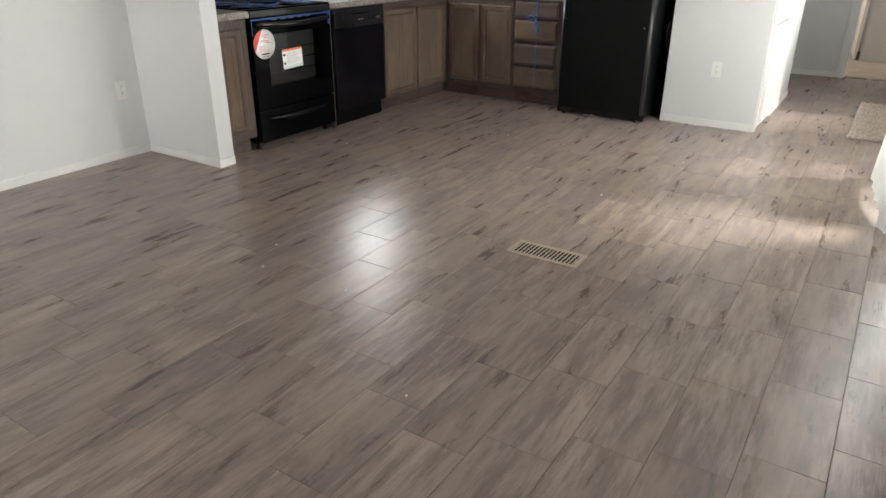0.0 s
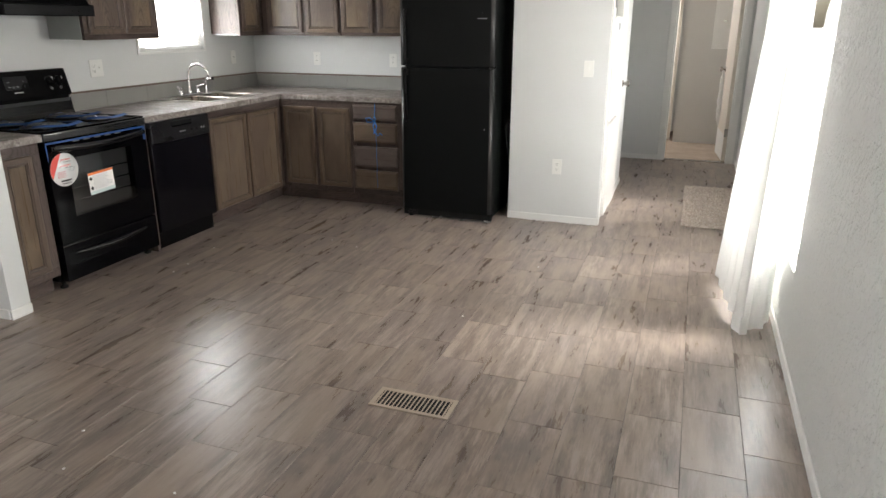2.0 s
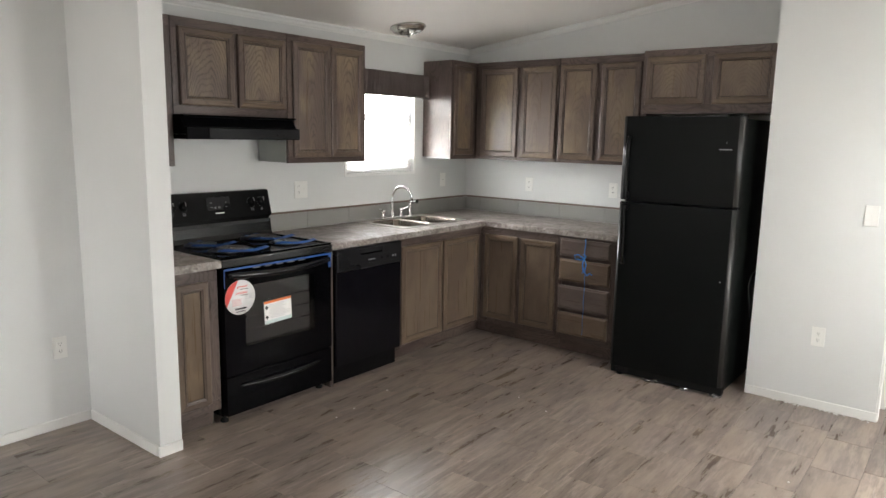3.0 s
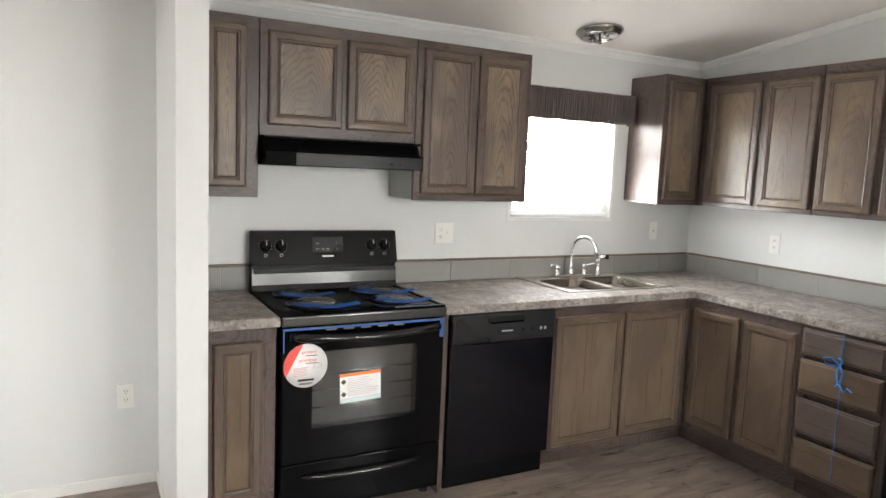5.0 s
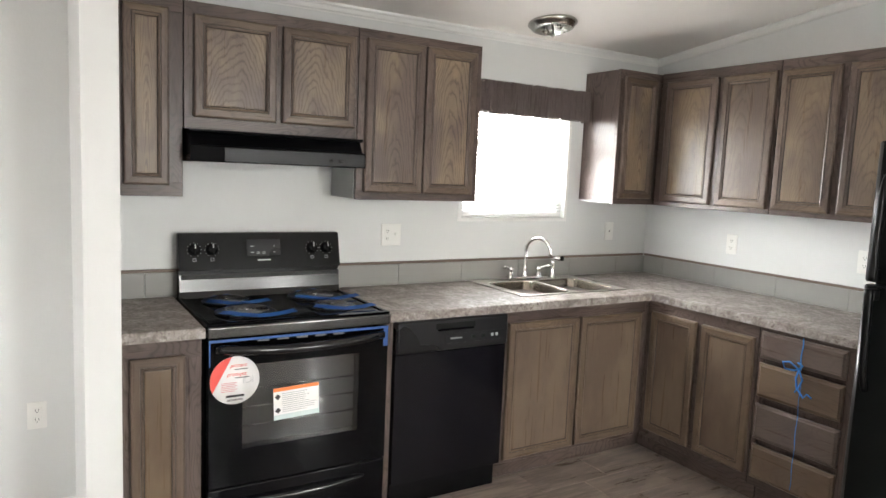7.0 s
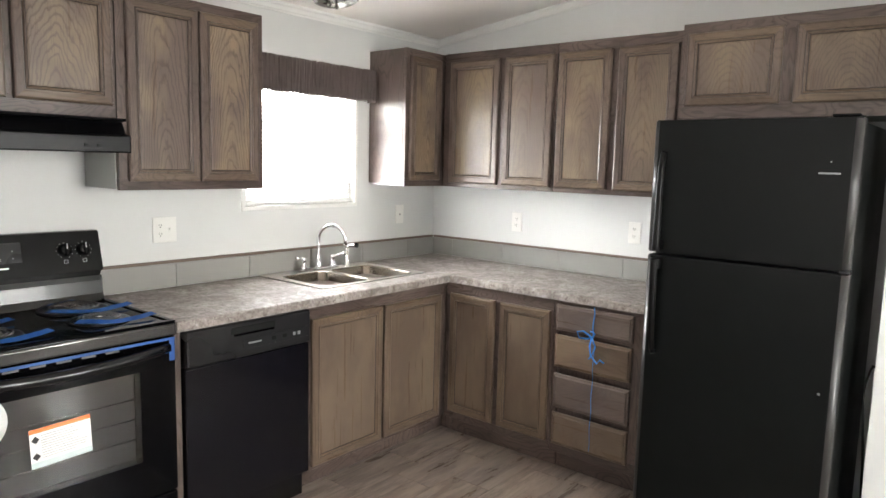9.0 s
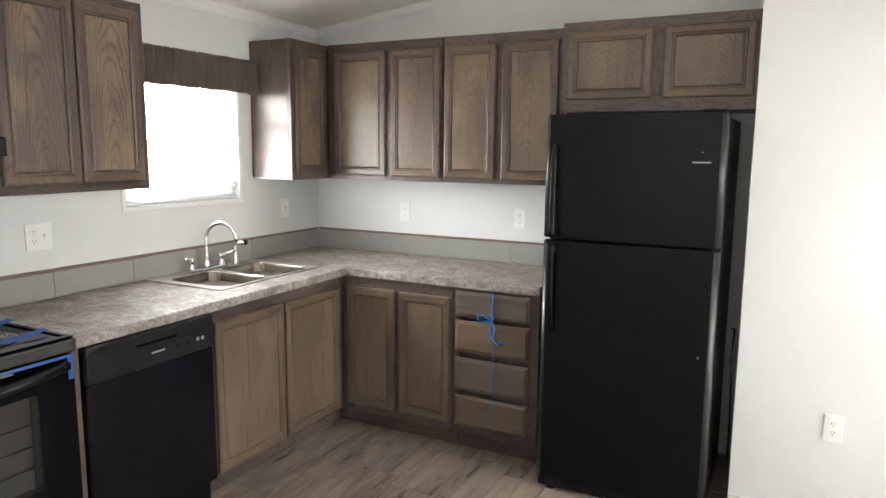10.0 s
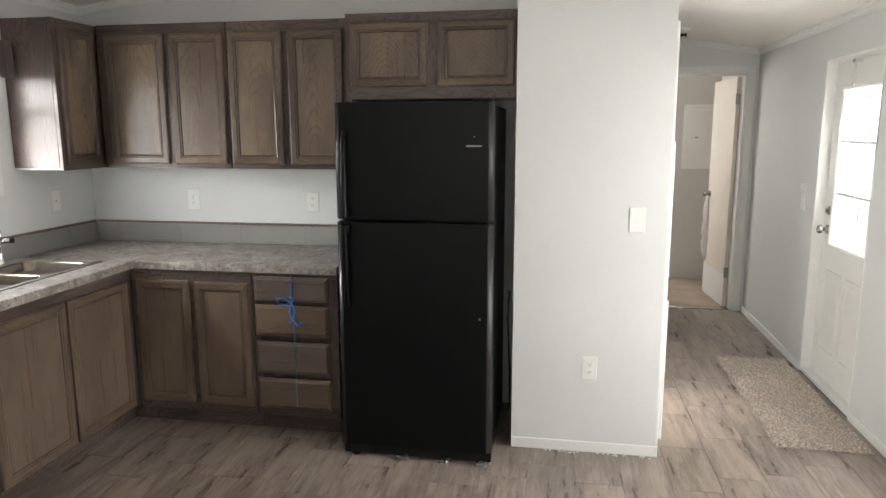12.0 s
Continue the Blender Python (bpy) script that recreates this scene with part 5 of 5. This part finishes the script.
# ---- outlets, switches ----
def plate(name, m, label, kind_, double=False):
    """A cover plate at m: x across, y up, z out of the wall."""
    e = thing(name, m.translation, label, "electrical plate", "outlets and switches")
    w = 0.058 if double else 0.036
    bm = bmesh.new()
    box(bm, (-w, -0.058, 0.0), (w, 0.058, 0.006), 0.003, 2, turn=m)
    part("cover", bm, PLATE, e)
    for k, what in enumerate(kind_):
        ox = (k - (len(kind_) - 1) / 2) * 0.046
        if what == "o":
            for s in (-1, 1):
                bm = bmesh.new()
                box(bm, (ox - 0.017, s * 0.020 - 0.014, 0.006), (ox + 0.017, s * 0.020 + 0.014, 0.0085), 0.002, 2, turn=m)
                f = part("socket", bm, PLATE, e)
                bm = bmesh.new()
                for a in (-0.006, 0.006):
                    box(bm, (ox + a - 0.0011, s * 0.020 - 0.001, 0.0082), (ox + a + 0.0011, s * 0.020 + 0.008, 0.0089), turn=m)
                box(bm, (ox - 0.002, s * 0.020 - 0.009, 0.0082), (ox + 0.002, s * 0.020 - 0.005, 0.0089), turn=m)
                part("slots", bm, DARKSLOT, f)
        else:
            bm = bmesh.new()
            if what == "x":
                box(bm, (ox - 0.004, -0.004, 0.006), (ox + 0.004, 0.004, 0.009), 0.001, 1, turn=m)
            else:
                box(bm, (ox - 0.005, -0.012, 0.006), (ox + 0.005, 0.012, 0.0075), 0.0005, 1, turn=m)
                box(bm, (ox - 0.0035, 0.0, 0.0075), (ox + 0.0035, 0.010, 0.016), 0.001, 1, turn=m)
            part("toggle", bm, PLATE if what == "s" else DARKSLOT, e)
    return e


def mw(y, z):
    return Matrix.Translation((XW, y, z)) @ FACE


def mn(x, z, y=YN):
    return Matrix.Translation((x, y, z)) @ Matrix(((1, 0, 0, 0), (0, 0, -1, 0), (0, 1, 0, 0), (0, 0, 0, 1)))


plate("outlet", mw(3.180, 0.437), "white duplex outlet low on the pale grey wall", "o")
plate("outlet", mw(4.808, 1.182), "white two-gang outlet and switch plate above the counter", "os", True)
plate("outlet", mw(6.382, 1.190), "white blank-centred plate above the counter near the corner", "x")
plate("outlet", mn(-2.858, 1.173), "white GFCI outlet above the corner counter", "o")
plate("outlet", mn(-2.098, 1.170), "white duplex outlet above the counter beside the refrigerator", "o")
plate("light_switch", mn(-0.305, 1.172, 6.16), "white single light switch on the partition wall", "s")
plate("outlet", mn(-0.500, 0.438, 6.16), "white duplex outlet low on the partition wall", "o")
me_ = Matrix.Translation((XE, 7.80, 1.11)) @ Matrix(((0, 0, -1, 0), (-1, 0, 0, 0), (0, 1, 0, 0), (0, 0, 0, 1)))
plate("light_switch", me_, "white light switch on the wall beside the entry door", "s")
th = thing("thermostat", (XE, 7.80, 1.215), "small white control box on the wall above a light switch", "control box")
block("case", (XE - 0.018, 7.765, 1.187), (XE - 0.0005, 7.835, 1.238), PLATE, th, 0.004)


# ---- ceiling lights ----
def ceiling_light(x, y, label, scale=1.0):
    z = ceil_z(x)
    tilt = math.atan2(ceil_z(x + 0.05) - ceil_z(x - 0.05), 0.1)
    M = Matrix.Translation((x, y, z)) @ Matrix.Rotation(-tilt, 4, "Y") @ Matrix.Rotation(math.pi, 4, "X")
    e = thing("ceiling_light", (x, y, z), label, "ceiling light", "ceiling lights")
    bm = bmesh.new()
    lathe(bm, [(0.115 * scale, 0.0), (0.118 * scale, 0.010), (0.108 * scale, 0.020), (0.100 * scale, 0.034), (0.085 * scale, 0.042), (0.080 * scale, 0.030), (0.0, 0.030)], M, 36)
    part("canopy", bm, NICKEL, e)
    bm = bmesh.new()
    lathe(bm, [(0.006, 0.028), (0.006, 0.060), (0.011, 0.063), (0.011, 0.072), (0.004, 0.078)], M, 14)
    part("finial", bm, NICKEL, e)
    for s in (-1, 1):
        bm = bmesh.new()
        lathe(bm, [(0.013, 0.0), (0.013, 0.018), (0.010, 0.021), (0.0, 0.021)], M @ Matrix.Translation((s * 0.045 * scale, 0, 0.030)) @ Matrix.Rotation(radians(s * 35), 4, "Y"), 16)
        part("lamp_socket", bm, NICKEL, e)
    return e


ceiling_light(-3.245, 5.585, "brushed nickel flush ceiling light without its shade above the sink", 1.12)
z = ceil_z(0.24)
hl = thing("ceiling_light", (0.24, 8.58, z), "small bare ceiling lamp holder with a clear bulb in the hall", "ceiling light", "ceiling lights")
M = Matrix.Translation((0.24, 8.58, z)) @ Matrix.Rotation(math.pi, 4, "X")
bm = bmesh.new()
lathe(bm, [(0.055, -0.01), (0.055, 0.006), (0.040, 0.018), (0.012, 0.022), (0.012, 0.045)], M, 24)
part("canopy", bm, TRIM, hl)
bm = bmesh.new()
tube(bm, [(0.220, 8.58, z - 0.052), (0.262, 8.58, z - 0.052)], 0.016, 14)
part("lamp_socket", bm, BLACK_M, hl)
bm = bmesh.new()
lathe(bm, [(0.012, 0.055), (0.020, 0.075), (0.022, 0.095), (0.012, 0.115), (0.0, 0.118)], M, 16)
part("bulb", bm, FROST, hl)

# ---- floor register ----
reg = thing("floor_register", (-0.522, 3.235, 0.0), "tan metal floor register with slotted grille set in the floor", "floor vent")
RR = Matrix.Translation((-0.525, 3.262, 0.0))
bm = bmesh.new()
for a, b in (((-0.172, -0.074), (-0.154, 0.074)), ((0.154, -0.074), (0.172, 0.074)), ((-0.154, -0.074), (0.154, -0.057)), ((-0.154, 0.057), (0.154, 0.074))):
    box(bm, (*a, 0.0005), (*b, 0.005), turn=RR)
part("frame", bm, BRASS, reg)
# flat black plate stands in for the dark depth between the slats
block("damper", (-0.525 - 0.154, 3.262 - 0.057, -0.002), (-0.525 + 0.154, 3.262 + 0.057, 0.0008), BLACK_M, reg)
for k in range(17):
    bm = bmesh.new()
    x = -0.1463 + k * 0.0183
    box(bm, (x - 0.0026, -0.057, 0.001), (x + 0.0024, 0.057, 0.0045), turn=RR)
    part("slat", bm, BRASS, reg)

# crumbs left on the floor
rnd = random.Random(5)
crumb = None
for k in range(14):
    x, y = rnd.uniform(-2.6, 0.6), rnd.uniform(1.2, 5.2)
    if crumb is None:
        bm = bmesh.new()
        bmesh.ops.create_icosphere(bm, subdivisions=1, radius=0.006)
        for v in bm.verts:
            v.co = Vector((v.co.x * rnd.uniform(0.7, 1.4), v.co.y * rnd.uniform(0.6, 1.2), max(0.0, v.co.z * 0.6 + 0.002)))
        crumb = tagged(part("plaster_crumb", bm, STICK), "tiny pale crumb of plaster lying on the floor", "crumb", "crumbs on the floor")
        crumb.location = (x, y, 0.0002)
    else:
        copy_thing(crumb, Matrix.Translation((x, y, 0.0002)) @ Matrix.Rotation(rnd.uniform(0, 6), 4, "Z"))
for k in range(22):
    x = -0.19 - 0.55 * rnd.random() ** 1.4
    copy_thing(crumb, Matrix.Translation((x, 6.142 - abs(rnd.gauss(0, 0.006)), 0.0002)) @ Matrix.Rotation(rnd.uniform(0, 6), 4, "Z"))

# ---- entry door ----
bm = bmesh.new()
jx0, jx1 = XE - 0.004, XE + T
box(bm, (jx0, ED[1] - 0.018, 0.0), (jx1, ED[1] - 0.0005, ED[3] - 0.0005), 0.003)
box(bm, (jx0, ED[0] + 0.0005, 0.0), (jx1, ED[0] + 0.018, ED[3] - 0.0005), 0.003)
box(bm, (jx0, ED[0] + 0.018, ED[3] - 0.018), (jx1, ED[1] - 0.018, ED[3] - 0.0005), 0.003)
part("door_jamb", bm, TRIM, kind="structure")
block("door_threshold", (XE + 0.002, ED[0] + 0.019, 0.0), (XE + T + 0.02, ED[1] - 0.019, 0.026), TRIM, kind="structure", r=0.004)
en = thing("entry_door", (XE + 0.08, 7.195, 0.028), "closed white entry door with a nine-lite window, knob and deadbolt", "door")
tagged(en, kind="structure")
LX0, LX1 = XE + 0.060, XE + 0.096
E0, E1 = ED[0] + 0.021, ED[1] - 0.021
G0, G1_, GZ0, GZ1 = 6.93, 7.45, 0.885, 1.83
bm = bmesh.new()
for y0, y1, z0, z1 in ((E0, G0, 0.028, 1.988), (G1_, E1, 0.028, 1.988), (G0, G1_, 0.028, GZ0), (G0, G1_, GZ1, 1.988)):
    box(bm, (LX0, y0, z0), (LX1, y1, z1))
bmesh.ops.remove_doubles(bm, verts=bm.verts, dist=1e-5)
leaf = part("leaf", bm, DOORW, en)
bm = bmesh.new()
last = rings(bm, (LX0 + 0.003, G1_ + 0.02, GZ0 - 0.02), (0, -1, 0), (0, 0, 1), (-1, 0, 0), G1_ - G0 + 0.04, GZ1 - GZ0 + 0.04, [(0, 0), (0, 0.010), (0.006, 0.014), (0.020, 0.012), (0.028, 0.004), (0.028, -0.02)])
bmesh.ops.delete(bm, geom=[f for f in bm.faces if len(f.verts) == 4 and f.calc_area() > 0.4], context="FACES")
part("lite_frame", bm, DOORW, leaf)
pn = block("pane", (LX0 + 0.016, G0, GZ0), (LX0 + 0.020, G1_, GZ1), GLASS, leaf)
pn.visible_shadow = False
for k in (1, 2):
    z = GZ0 + (GZ1 - GZ0) * k / 3
    block("muntin", (LX0 + 0.004, G0 + 0.008, z - 0.009), (LX0 + 0.0155, G1_ - 0.008, z + 0.009), DOORW, leaf, 0.003)
    y = G0 + (G1_ - G0) * k / 3
    for j in range(3):
        a = GZ0 + (GZ1 - GZ0) * j / 3 + 0.0095
        b = GZ0 + (GZ1 - GZ0) * (j + 1) / 3 - 0.0095
        block("muntin", (LX0 + 0.004, y - 0.009, a), (LX0 + 0.0155, y + 0.009, b), DOORW, leaf, 0.003)
for y0, y1 in ((6.90, 7.16), (7.22, 7.48)):
    bm = bmesh.new()
    last = rings(bm, (LX0 - 0.0005, y1, 0.20), (0, -1, 0), (0, 0, 1), (-1, 0, 0), y1 - y0, 0.52, [(0, 0), (0.004, 0.005), (0.016, 0.006), (0.024, 0.001), (0.040, 0.004)])
    bm.faces.new(last)
    part("embossed_panel", bm, DOORW, leaf)


def knob(name, at, n, mat, parent, r=0.027):
    """A round door knob with its rose, standing out along n."""
    q = Vector(n).to_track_quat("Z", "Y").to_matrix().to_4x4()
    bm = bmesh.new()
    lathe(bm, [(0.030, 0), (0.030, 0.006), (0.013, 0.010), (0.012, 0.028), (r, 0.036), (r * 1.05, 0.050), (r * 0.8, 0.060), (0, 0.062)], Matrix.Translation(at) @ q, 20)
    return part(name, bm, mat, parent)


knob("knob", (LX0, 7.508, 0.965), (-1, 0, 0), NICKEL, leaf)
bm = bmesh.new()
q = Vector((-1, 0, 0)).to_track_quat("Z", "Y").to_matrix().to_4x4()
lathe(bm, [(0.030, 0), (0.028, 0.010), (0.016, 0.013), (0.0, 0.013)], Matrix.Translation((LX0, 7.508, 1.085)) @ q, 20)
box(bm, (-0.004, -0.016, 0.013), (0.004, 0.016, 0.026), 0.002, turn=Matrix.Translation((LX0, 7.508, 1.085)) @ q)
part("deadbolt", bm, NICKEL, leaf)
bm = bmesh.new()
pts = [(LX0 - 0.03 + 0.006 * math.cos(k * 1.2), 7.245 + 0.006 * math.sin(k * 1.2), 1.955 - k * 0.0022) for k in range(60)]
tube(bm, pts, 0.0018, 5)
tube(bm, [(LX0 - 0.03, 7.245, 1.985), (LX0 - 0.03, 7.245, 1.80)], 0.002, 6)
box(bm, (LX0 - 0.04, 7.225, 1.965), (LX0 + 0.001, 7.265, 1.985), 0.002)
part("spring_chain", bm, CHROME, leaf)
for z in (0.25, 1.0, 1.75):
    block("hinge", (LX0 - 0.008, E0 - 0.003, z), (LX0 + 0.004, E0 + 0.006, z + 0.09), NICKEL, leaf, 0.002)
block("backdrop", (52.0, -150, -1), (52.1, 260, 32), OUTSIDE, kind="structure")
block("backdrop", (-52.1, -150, -1), (-52.0, 260, 32), OUTSIDE, kind="structure")

mat_ = thing("door_mat", (0.675, 7.06, 0.0), "beige shag mat on the floor by the entry door", "mat")
bm = bmesh.new()
rnd = random.Random(21)
mx0, mx1, my0, my1 = 0.447, 0.905, 6.355, 7.77
nx, ny = 46, 120
g = []
for i in range(nx + 1):
    row = []
    for j in range(ny + 1):
        edge = min(i, nx - i, j, ny - j)
        z = 0.004 if edge == 0 else 0.015 + rnd.uniform(-0.006, 0.012)
        jit = 0.005 if edge == 0 else 0.003
        row.append(bm.verts.new((mx0 + (mx1 - mx0) * i / nx + rnd.uniform(-jit, jit), my0 + (my1 - my0) * j / ny + rnd.uniform(-jit, jit), z)))
    g.append(row)
for i in range(nx):
    for j in range(ny):
        bm.faces.new((g[i][j], g[i + 1][j], g[i + 1][j + 1], g[i][j + 1]))
part("shag", bm, SHAG, mat_)
block("backing", (mx0 + 0.008, my0 + 0.008, 0.0005), (mx1 - 0.008, my1 - 0.008, 0.004), CARPET, mat_)

# ---- utility closet in the partition's side ----
casing("closet_casing", -0.171, 6.215, 7.16, 0.0, 2.02, 1, w=0.045, d=0.014, sill=False)
cb = thing("furnace", (-0.2, 6.45, 0), "white metal furnace with two front panels in a closet", "furnace")
block("cabinet", (-0.268, 6.225, 0.02), (-0.20, 6.72, 1.60), DOORW, cb, 0.004)
up_ = block("upper_panel", (-0.199, 6.228, 0.785), (-0.140, 6.715, 1.535), DOORW, cb, 0.006)
lowp = block("lower_panel", (-0.199, 6.228, 0.060), (-0.132, 6.715, 0.772), DOORW, cb, 0.006)
for k in range(3):
    block("vent_slot", (-0.1325, 6.30, 0.30 + k * 0.12), (-0.1310, 6.64, 0.33 + k * 0.12), DOORW, lowp)
block("sight_glass", (-0.1405, 6.40, 1.44), (-0.1385, 6.50, 1.49), GREYP, up_)
block("closet_floor_panel", (-0.268, 6.225, 0.0), (-0.175, 6.72, 0.018), TRIM, kind="structure")
cd = thing("closet_door", (-0.17, 6.94, 0), "narrow white closet door with a round nickel knob, closed", "door")
tagged(cd, kind="structure")
lf = block("leaf", (-0.200, 6.735, 0.012), (-0.148, 7.152, 2.01), DOORW, cd, 0.003)
knob("knob", (-0.148, 7.10, 1.0), (1, 0, 0), NICKEL, lf, 0.024)

# ---- far door, back room ----
casing("door_casing", YF, 0.18, 0.86, 0.0, 2.05, -1, w=0.062, d=0.016, sill=False, axis="y")
bm = bmesh.new()
box(bm, (0.1805, YF - 0.004, 0.0), (0.196, YF + T + 0.004, 2.0495), 0.002)
box(bm, (0.844, YF - 0.004, 0.0), (0.8595, YF + T + 0.004, 2.0495), 0.002)
box(bm, (0.196, YF - 0.004, 2.034), (0.844, YF + T + 0.004, 2.0495), 0.002)
part("door_jamb", bm, TRIM, kind="structure")
dd = thing("inner_door", (0.84, 9.23, 0), "cream interior door standing wide open into the back room", "door", "open interior doors")
hinge = Matrix.Translation((0.842, 9.228, 0)) @ Matrix.Rotation(radians(5), 4, "Z")
bm = bmesh.new()
box(bm, (-0.036, 0.0, 0.012), (0.0, 0.62, 2.025), 0.003, turn=hinge)
lf = part("leaf", bm, CREAM, dd)
bm = bmesh.new()
box(bm, (-0.0375, 0.0, 0.012), (-0.0365, 0.62, 0.30), turn=hinge)
part("kick_board", bm, TRIM, lf)
for n_ in (-1, 1):
    p = hinge @ Vector((-0.036 if n_ < 0 else 0.0, 0.56, 0.98))
    knob("knob", p, hinge.to_3x3() @ Vector((n_, 0, 0)), NICKEL, lf, 0.025)
for z in (0.28, 1.80):
    bm = bmesh.new()
    box(bm, (-0.040, -0.012, z), (-0.004, 0.0, z + 0.09), 0.001, turn=hinge)
    part("hinge", bm, NICKEL, lf)
d2 = thing("inner_door", (0.2, 10.6, 0), "cream interior door seen edge on past the back wall", "door", "open interior doors")
bm = bmesh.new()
box(bm, (0.0, 0.0, 0.012), (0.035, 0.72, 1.98), 0.003, turn=Matrix.Translation((0.165, 10.58, 0)) @ Matrix.Rotation(radians(6), 4, "Z"))
lf2 = part("leaf", bm, CREAM, d2)
knob("knob", (0.163, 10.63, 0.98), (-1, 0, 0), NICKEL, lf2, 0.025)
ep = thing("breaker_panel", (0.72, 10.45, 1.5), "painted metal electrical breaker panel on the back wall", "breaker panel")
block("frame", (0.585, 10.438, 1.18), (0.895, 10.4495, 1.84), DOORW, ep, 0.003)
block("door", (0.625, 10.432, 1.23), (0.865, 10.4375, 1.79), DOORW, ep, 0.003)
block("latch", (0.70, 10.429, 1.50), (0.74, 10.4315, 1.515), NICKEL, ep, 0.001)
bl = thing("hanging_cloth", (0.78, 9.8, 0.9), "pale crumpled cloth hanging from the knob of the open door", "cloth")
bm = bmesh.new()
rnd = random.Random(31)
tube(bm, [(0.745 + rnd.uniform(-0.012, 0.012), 9.80 + rnd.uniform(-0.01, 0.01), 0.96 - k * 0.045) for k in range(15)], 0.02, 9, taper=[0.010 + 0.022 * math.sin(k / 14 * 3.0) + rnd.uniform(0, 0.006) for k in range(15)])
part("cloth", bm, STICK, bl)

# ---- floor pieces ----
PW, PL, X_SEAM = 0.2172, 0.4285, 0.7395
floor_ = thing("floor", (0, 0, 0), "grey-brown wood-look floor tiles in a staggered bond", "floor")
tagged(floor_, kind="structure")
mesh_of = {}


def plank_mesh(w, l):
    key = (round(w, 3), round(l, 3))
    if key not in mesh_of:
        bm = bmesh.new()
        b = 0.0008
        w2, l2 = w / 2 - 0.0008, l / 2 - 0.0006
        top = [bm.verts.new((sx * (w2 - b), sy * (l2 - b), 0.0)) for sx, sy in ((-1, -1), (1, -1), (1, 1), (-1, 1))]
        low_ = [bm.verts.new((sx * w2, sy * l2, -0.0012)) for sx, sy in ((-1, -1), (1, -1), (1, 1), (-1, 1))]
        bot = [bm.verts.new((sx * w2, sy * l2, -0.0028)) for sx, sy in ((-1, -1), (1, -1), (1, 1), (-1, 1))]
        bm.faces.new(top)
        for p, q in ((top, low_), (low_, bot)):
            for k in range(4):
                bm.faces.new((p[k], q[k], q[(k + 1) % 4], p[(k + 1) % 4]))
        bmesh.ops.recalc_face_normals(bm, faces=bm.faces)
        me = bpy.data.meshes.new("tile")
        bm.to_mesh(me)
        bm.free()
        me.materials.append(FLOOR)
        mesh_of[key] = me
    return mesh_of[key]


rnd = random.Random(77)
pieces = []
col = 0
for c in range(-22, 3):
    x0, x1 = X_SEAM + (c - 1) * PW, X_SEAM + c * PW
    x0, x1 = max(x0, XW), min(x1, XE)
    phase = {1: 2.487, 0: 2.326, -1: 2.199, -2: 2.560}.get(c, 2.0 + rnd.choice((0.0, 0.12, 0.21, 0.30)) + rnd.uniform(-0.02, 0.02))
    if x1 - x0 < 0.01:
        continue
    k = math.floor((YS - phase) / PL)
    while phase + k * PL < 9.2:
        y0, y1 = max(phase + k * PL, YS), min(phase + (k + 1) * PL, 9.2)
        k += 1
        if y1 - y0 > 0.01:
            pieces.append((x0, x1, y0, y1))
pieces.sort(key=lambda p: (abs((p[0] + p[1]) / 2 + 0.6) * 0.9) + abs((p[2] + p[3]) / 2 - 3.4))
for x0, x1, y0, y1 in pieces[:298]:
    ob = new("tile", plank_mesh(x1 - x0, y1 - y0))
    ob.matrix_basis = Matrix.Translation(((x0 + x1) / 2, (y0 + y1) / 2, 0.0)) @ Matrix.Rotation(radians(rnd.gauss(0, 0.13)), 4, "Y") @ Matrix.Rotation(radians(rnd.gauss(0, 0.06)), 4, "X")
    ob.parent = floor_
bm = bmesh.new()
verts, faces = [], []
for x0, x1, y0, y1 in pieces[298:]:
    b, o = 0.0012, 0.0007
    n = len(verts)
    verts += [(x0 + o + b, y0 + o + b, 0), (x1 - o - b, y0 + o + b, 0), (x1 - o - b, y1 - o - b, 0), (x0 + o + b, y1 - o - b, 0)]
    verts += [(x0 + o, y0 + o, -0.0028), (x1 - o, y0 + o, -0.0028), (x1 - o, y1 - o, -0.0028), (x0 + o, y1 - o, -0.0028)]
    faces += [(n, n + 1, n + 2, n + 3)] + [(n + i, n + 4 + i, n + 4 + (i + 1) % 4, n + (i + 1) % 4) for i in range(4)]
bm.free()
me = bpy.data.meshes.new("more_tiles")
me.from_pydata(verts, [], faces)
me.materials.append(FLOOR)
ob = new("more_tiles", me)
ob.parent = floor_
tagged(ob, kind="stuff")
